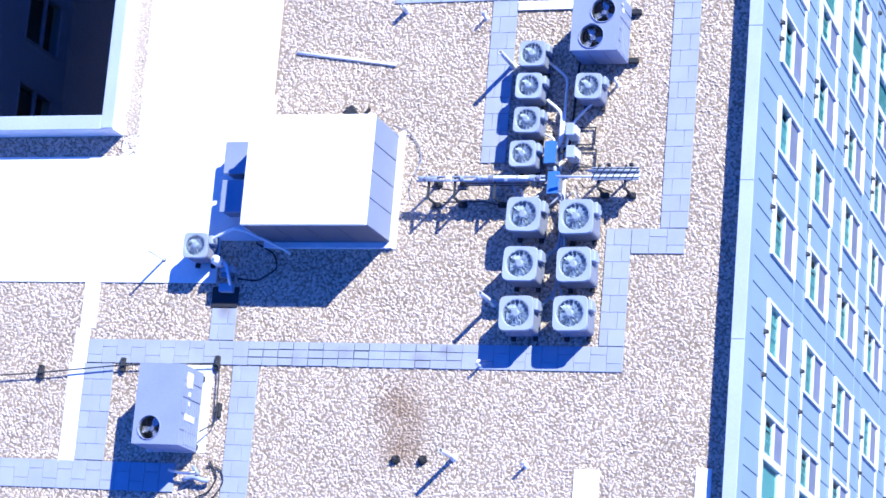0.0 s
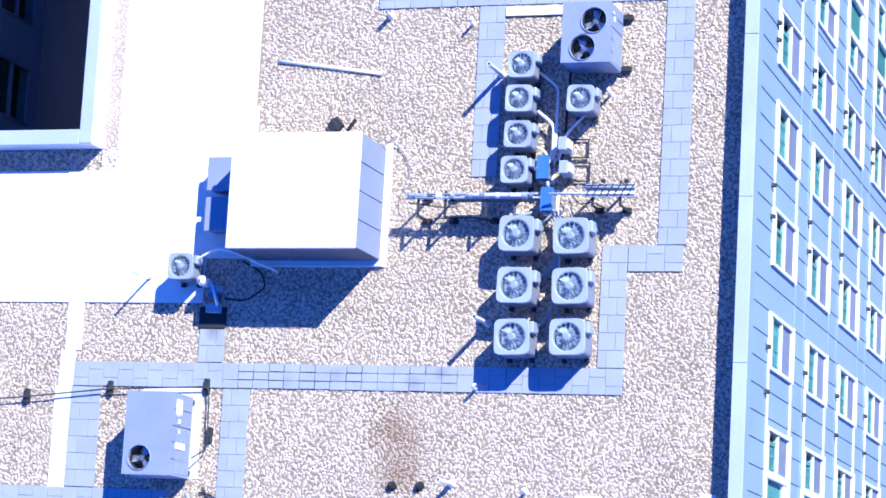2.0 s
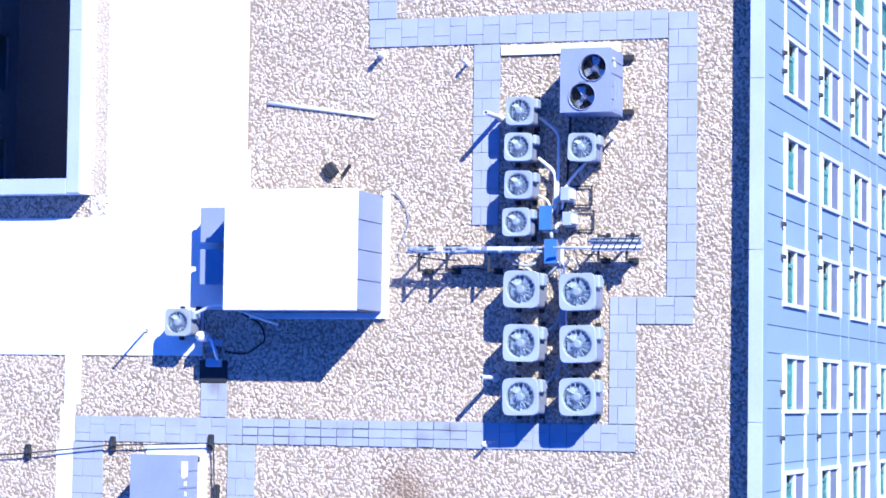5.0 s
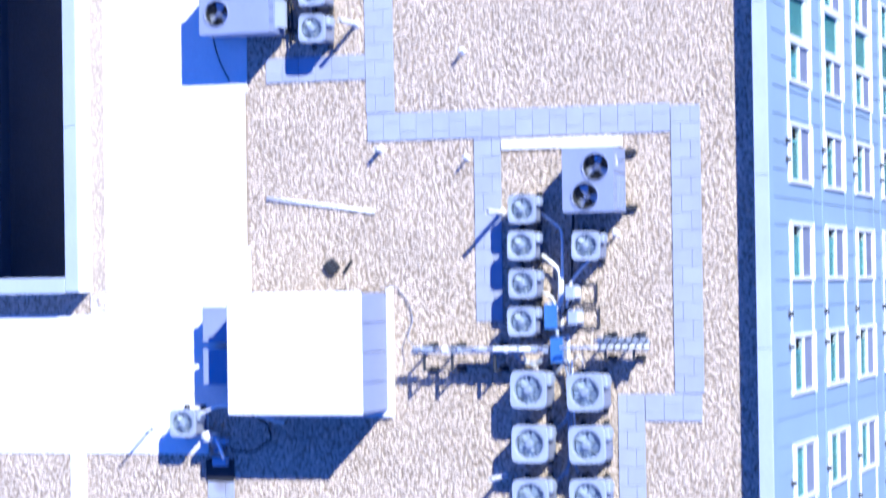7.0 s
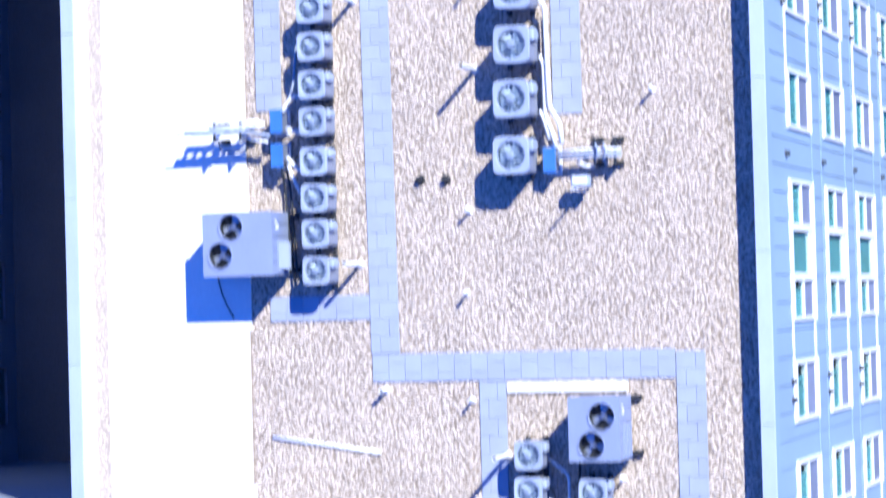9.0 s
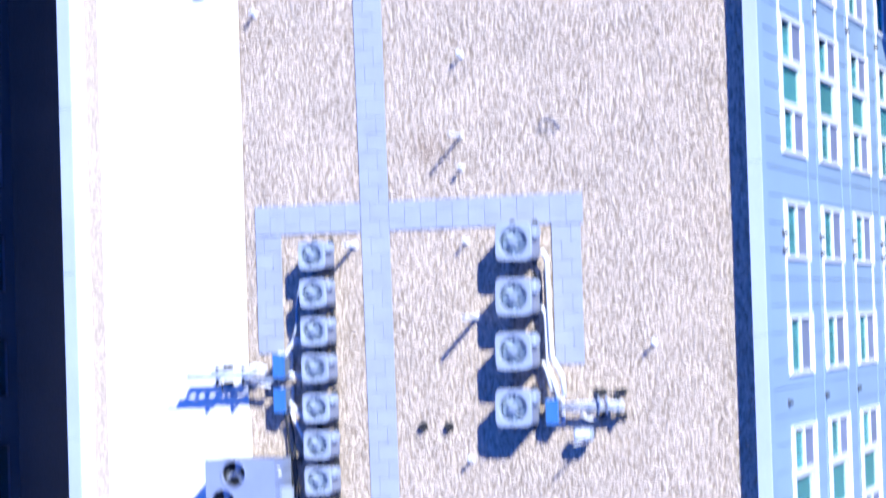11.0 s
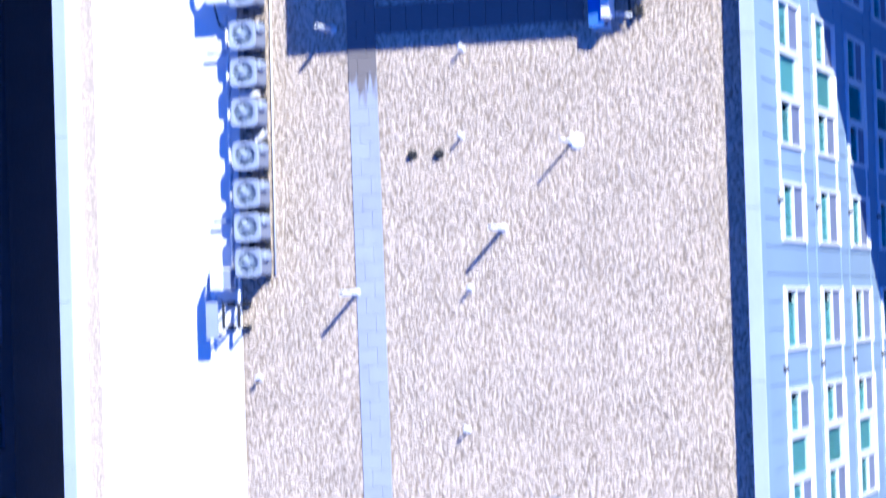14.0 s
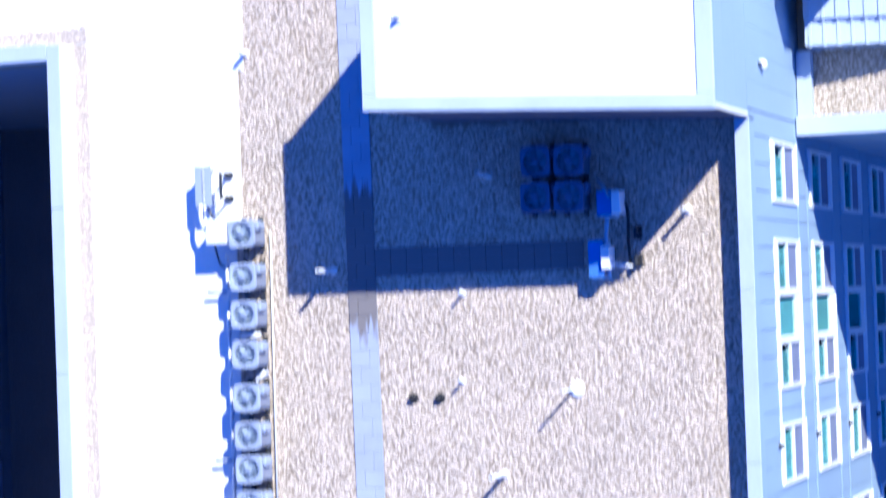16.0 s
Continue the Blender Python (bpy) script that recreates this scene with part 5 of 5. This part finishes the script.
lineset("hose_tangle", [
    ([(-10.85, -1.12, 0.2), (-10.60, -1.18, 0.2), (-10.25, -1.16, 0.2)], 0.03, STEEL),
    ([(-10.55, -1.3, 0.15), (-10.35, -1.22, 0.18), (-10.15, -1.3, 0.15), (-10.05, -1.28, 0.1)], 0.045, CABINET),
    ([(-10.35, -1.05, 0.2), (-10.23, -1.2, 0.2)], 0.04, CABINET),
    ([(-10.15, -1.0, 0.04), (-9.85, -1.05, 0.04), (-9.77, -1.3, 0.04), (-9.95, -1.6, 0.04), (-10.25, -1.7, 0.04)], 0.014, COIL),
    ([(-10.10, -0.9, 0.05), (-9.90, -1.2, 0.05), (-10.05, -1.5, 0.05), (-10.35, -1.62, 0.05), (-10.45, -1.8, 0.05)], 0.014, BLACK)], "tangle of hoses and pale pipes at the unit", "hose")

# loose things on the gravel
lineset("loose_pipe", [([(-9.15, 7.11, 0.03), (-8.1, 6.965, 0.03), (-7.10, 6.82, 0.03)], 0.034, PIPEWHITE)], "long white plastic pipe lying on the gravel", "pipe")
blk = thing("ballast_block", (-7.92, 5.86, 0.0), "dark rubber block lying askew on gravel", "block")
part("block", boxes((-0.12, -0.12, 0, 0.12, 0.12, 0.1), bevel=0.015), BLACK, blk)
part("strap", boxes((-0.03, -0.13, 0.1, 0.03, 0.13, 0.112)), COIL, blk)
blk.rotation_euler = (0, 0, 0.7)
stick = tagged(part("loose_bar", boxes((-0.03, -0.13, 0.0, 0.03, 0.13, 0.06), bevel=0.008), BLACK), "short dark bar lying on gravel", "bar")
stick.matrix_basis = pose(-7.62, 5.86, 0, rz=-35)
whip = thing("antenna_mast", (-11.49, 2.97, 0.03), "thin pale mast standing on white membrane", "antenna")
bm = bmesh.new()
tube(bm, [(0, 0, 0), (0, 0, 0.78)], 0.02, 8)
part("rod", bm, PIPEWHITE, whip)
bm = bmesh.new()
cyl(bm, 0, 0, 0, 0.03, 0.05, 12, 0.03)
part("foot", bm, CABSIDE, whip)
tagged(copy_thing(whip, pose(-3.27, 11.30, 0.0)), "thin pale mast standing in the gravel")

# ---------------------------------------------------------------- paver walks and gravel, last
PATHS = [(-12.89, 0.935, -2.26, 1.40), (-2.73, 1.41, -2.26, 3.60), (-2.25, 3.13, -1.26, 3.60), (-1.73, 3.61, -1.22, 8.52), (-7.22, 8.06, -1.74, 8.56),
         (-5.25, 4.86, -4.76, 8.05), (-9.14, 9.17, -7.246, 9.62), (-9.32, 12.95, -8.83, 15.06), (-9.32, 15.07, -7.298, 15.60),
         (-6.76, 15.07, -3.21, 15.60), (-3.78, 12.64, -3.26, 15.06), (-9.83, -3.0, -9.30, 0.92), (-12.92, -0.96, -12.31, 0.92), (-16.0, -1.52, -10.80, -0.97),
         (-10.38, 1.41, -9.87, 2.03), (-6.845, 25.10, -3.02, 25.60)]
LONG_WALK, DRIFT = (-7.235, 8.57, -6.705, 36.0), -0.0085   # runs a little out of square
paver_meshes = {}


def walkway(x0, y0, x1, y1, index, drift=0.0):
    """A walk of concrete pavers, one and a half wide, laid in broken bond."""
    bed = boxes((x0, y0, -0.01, x1, y1, 0.012))
    for v in bed.verts:
        v.co.x += drift * (v.co.y - y0)
    run = tagged(part("pavement", bed, CONCRETE), "walk of grey concrete pavers laid on the gravel roof", "pavement", kind="structure")
    along_x = x1 - x0 > y1 - y0
    length, width = (x1 - x0, y1 - y0) if along_x else (y1 - y0, x1 - x0)
    n = max(1, round(length / 0.305))
    step = length / n
    for i in range(n):
        cut = width * (2 / 3 if i % 2 else 1 / 3)
        mossy = index == 0 and -9.7 < x0 + (i + 0.5) * step < -5.4
        rows = ((0, width / 3), (width / 3, width * 2 / 3), (width * 2 / 3, width)) if mossy else ((0, cut), (cut, width))
        for a, b in rows:
            gap = rng.choice((0.003, 0.006, 0.009, 0.013)) if mossy else 0.003
            key = (round(step, 3), round(b - a, 3), along_x, gap)
            if key not in paver_meshes:
                sx, sy = (key[0], key[1]) if along_x else (key[1], key[0])
                bm = bmesh.new()
                loft(bm, [[(x, y, z) for x, y in ((-sx / 2 + e, -sy / 2 + e), (sx / 2 - e, -sy / 2 + e), (sx / 2 - e, sy / 2 - e), (-sx / 2 + e, sy / 2 - e))] for e, z in ((gap, 0.0), (gap, 0.022), (gap + 0.003, 0.025))], caps=(False, True))
                paver_meshes[key] = mesh_of("paver", bm, PAVER)
            u, v = (i + 0.5) * step, (a + b) / 2
            ob = new("paver", paver_meshes[key])
            ob.parent = run
            ob.location = (x0 + u, y0 + v, 0.004) if along_x else (x0 + v + drift * u, y0 + u, 0.004)
            ob.rotation_euler = (rng.gauss(0, 0.004), rng.gauss(0, 0.004), rng.gauss(0, 0.006))
            ob.location.z += rng.uniform(0, 0.006)


for i, p in enumerate(PATHS):
    walkway(*p, i)
walkway(*LONG_WALK, len(PATHS), DRIFT)
tagged(part("joint_moss", boxes((-9.7, 0.94, 0.0, -5.4, 1.39, 0.019)), MOSS), "dark mossy joints between the pavers", "moss", kind="structure")

# loose stones over the gravel bed
def stones(pitch, seed, areas, keep, lo, hi, z=0.0):
    g = np.random.default_rng(seed)
    xs, ys = [], []
    for x0, y0, x1, y1 in areas:
        gx, gy = np.meshgrid(np.arange(x0, x1, pitch), np.arange(y0, y1, pitch * 0.87))
        gx = gx + (np.arange(gx.shape[0]) % 2)[:, None] * pitch / 2
        xs.append(gx.ravel())
        ys.append(gy.ravel())
    x, y = np.concatenate(xs), np.concatenate(ys)
    count = len(x)
    x, y = x + g.normal(0, 0.26 * pitch, count), y + g.normal(0, 0.26 * pitch, count)
    ok = np.ones(count, bool)
    for k in keep:
        ok &= ~((x > k[0]) & (x < k[2]) & (y > k[1]) & (y < k[3]))
    x, y = x[ok], y[ok]
    n = len(x)
    unit = np.array([(1, 0, 0), (0.3, 0.95, 0), (-0.8, 0.6, 0), (-0.8, -0.6, 0), (0.3, -0.95, 0), (0.1, 0.1, 0.85), (0.55, 0.3, 0.55), (-0.5, 0.25, 0.6), (-0.1, -0.55, 0.6)])
    faces = np.array([(0, 1, 6), (1, 7, 6), (1, 2, 7), (2, 3, 7), (3, 8, 7), (3, 4, 8), (4, 0, 8), (0, 6, 8), (6, 7, 5), (7, 8, 5), (8, 6, 5)])
    s = g.uniform(lo, hi, n)
    turn = g.uniform(0, 2 * np.pi, n)
    v = unit[None] * (1 + g.uniform(-0.22, 0.22, (n, 9, 3)))
    v = v * (s[:, None] * np.stack([g.uniform(0.9, 1.6, n), g.uniform(0.7, 1.0, n), g.uniform(0.45, 0.8, n)], 1))[:, None]
    c, d = np.cos(turn)[:, None], np.sin(turn)[:, None]
    vx, vy = v[..., 0] * c - v[..., 1] * d + x[:, None], v[..., 0] * d + v[..., 1] * c + y[:, None]
    verts = np.stack([vx, vy, v[..., 2] + z - 0.004], -1).reshape(-1, 3)
    tris = (faces[None] + 9 * np.arange(n)[:, None, None]).reshape(-1, 3)
    me = bpy.data.meshes.new("gravel")
    me.from_pydata(verts, [], tris.tolist())
    me.materials.append(STONE)
    return me


KEEP = PATHS + [(LONG_WALK[0] + DRIFT * k, 8.57 + k, LONG_WALK[2] + DRIFT * k, 9.57 + k) for k in range(28)] + [(s[0], s[1], s[2], s[3]) for s in sheets] + [(HX0, HY0, HX1, HY1), (-3.02, -1.6, -2.55, -0.84), (-0.80, -3.0, -0.52, -0.75), (-13.20, -0.97, -12.925, 0.92), (-13.15, 0.92, -12.90, 1.6), (-13.06, 1.6, -12.84, 2.6), (-4.74, 7.80, -2.58, 8.02),
                (-10.40, 2.04, -9.86, 2.44), (PX0, PY0, 0, 30.35), (-12.9, 5.55, -12.66, 29.5)]
tagged(new("gravel", stones(0.064, 7, [(-9.5, -3.6, -0.2, 31.0), (-10.4, 2.5, -9.4, 3.4), (-16.5, -3.6, -9.5, 2.55), (-17.0, 5.05, -12.67, 5.47)], KEEP, 0.031, 0.047)), "loose pale beige roofing gravel", "gravel", kind="stuff")
tagged(new("gravel", stones(0.062, 9, [(0.3, 27.8, 9.0, 29.0)], [], 0.026, 0.044, WZ)), "loose pale gravel on the lower wing roof", "gravel", kind="stuff")
tagged(new("gravel", stones(0.066, 11, [(-12.64, 5.15, -12.32, 29.9), (-18.0, 29.6, -12.64, 29.92)], [], 0.022, 0.042, 0.036)), "thin scatter of pale gravel on white membrane", "gravel", kind="stuff")
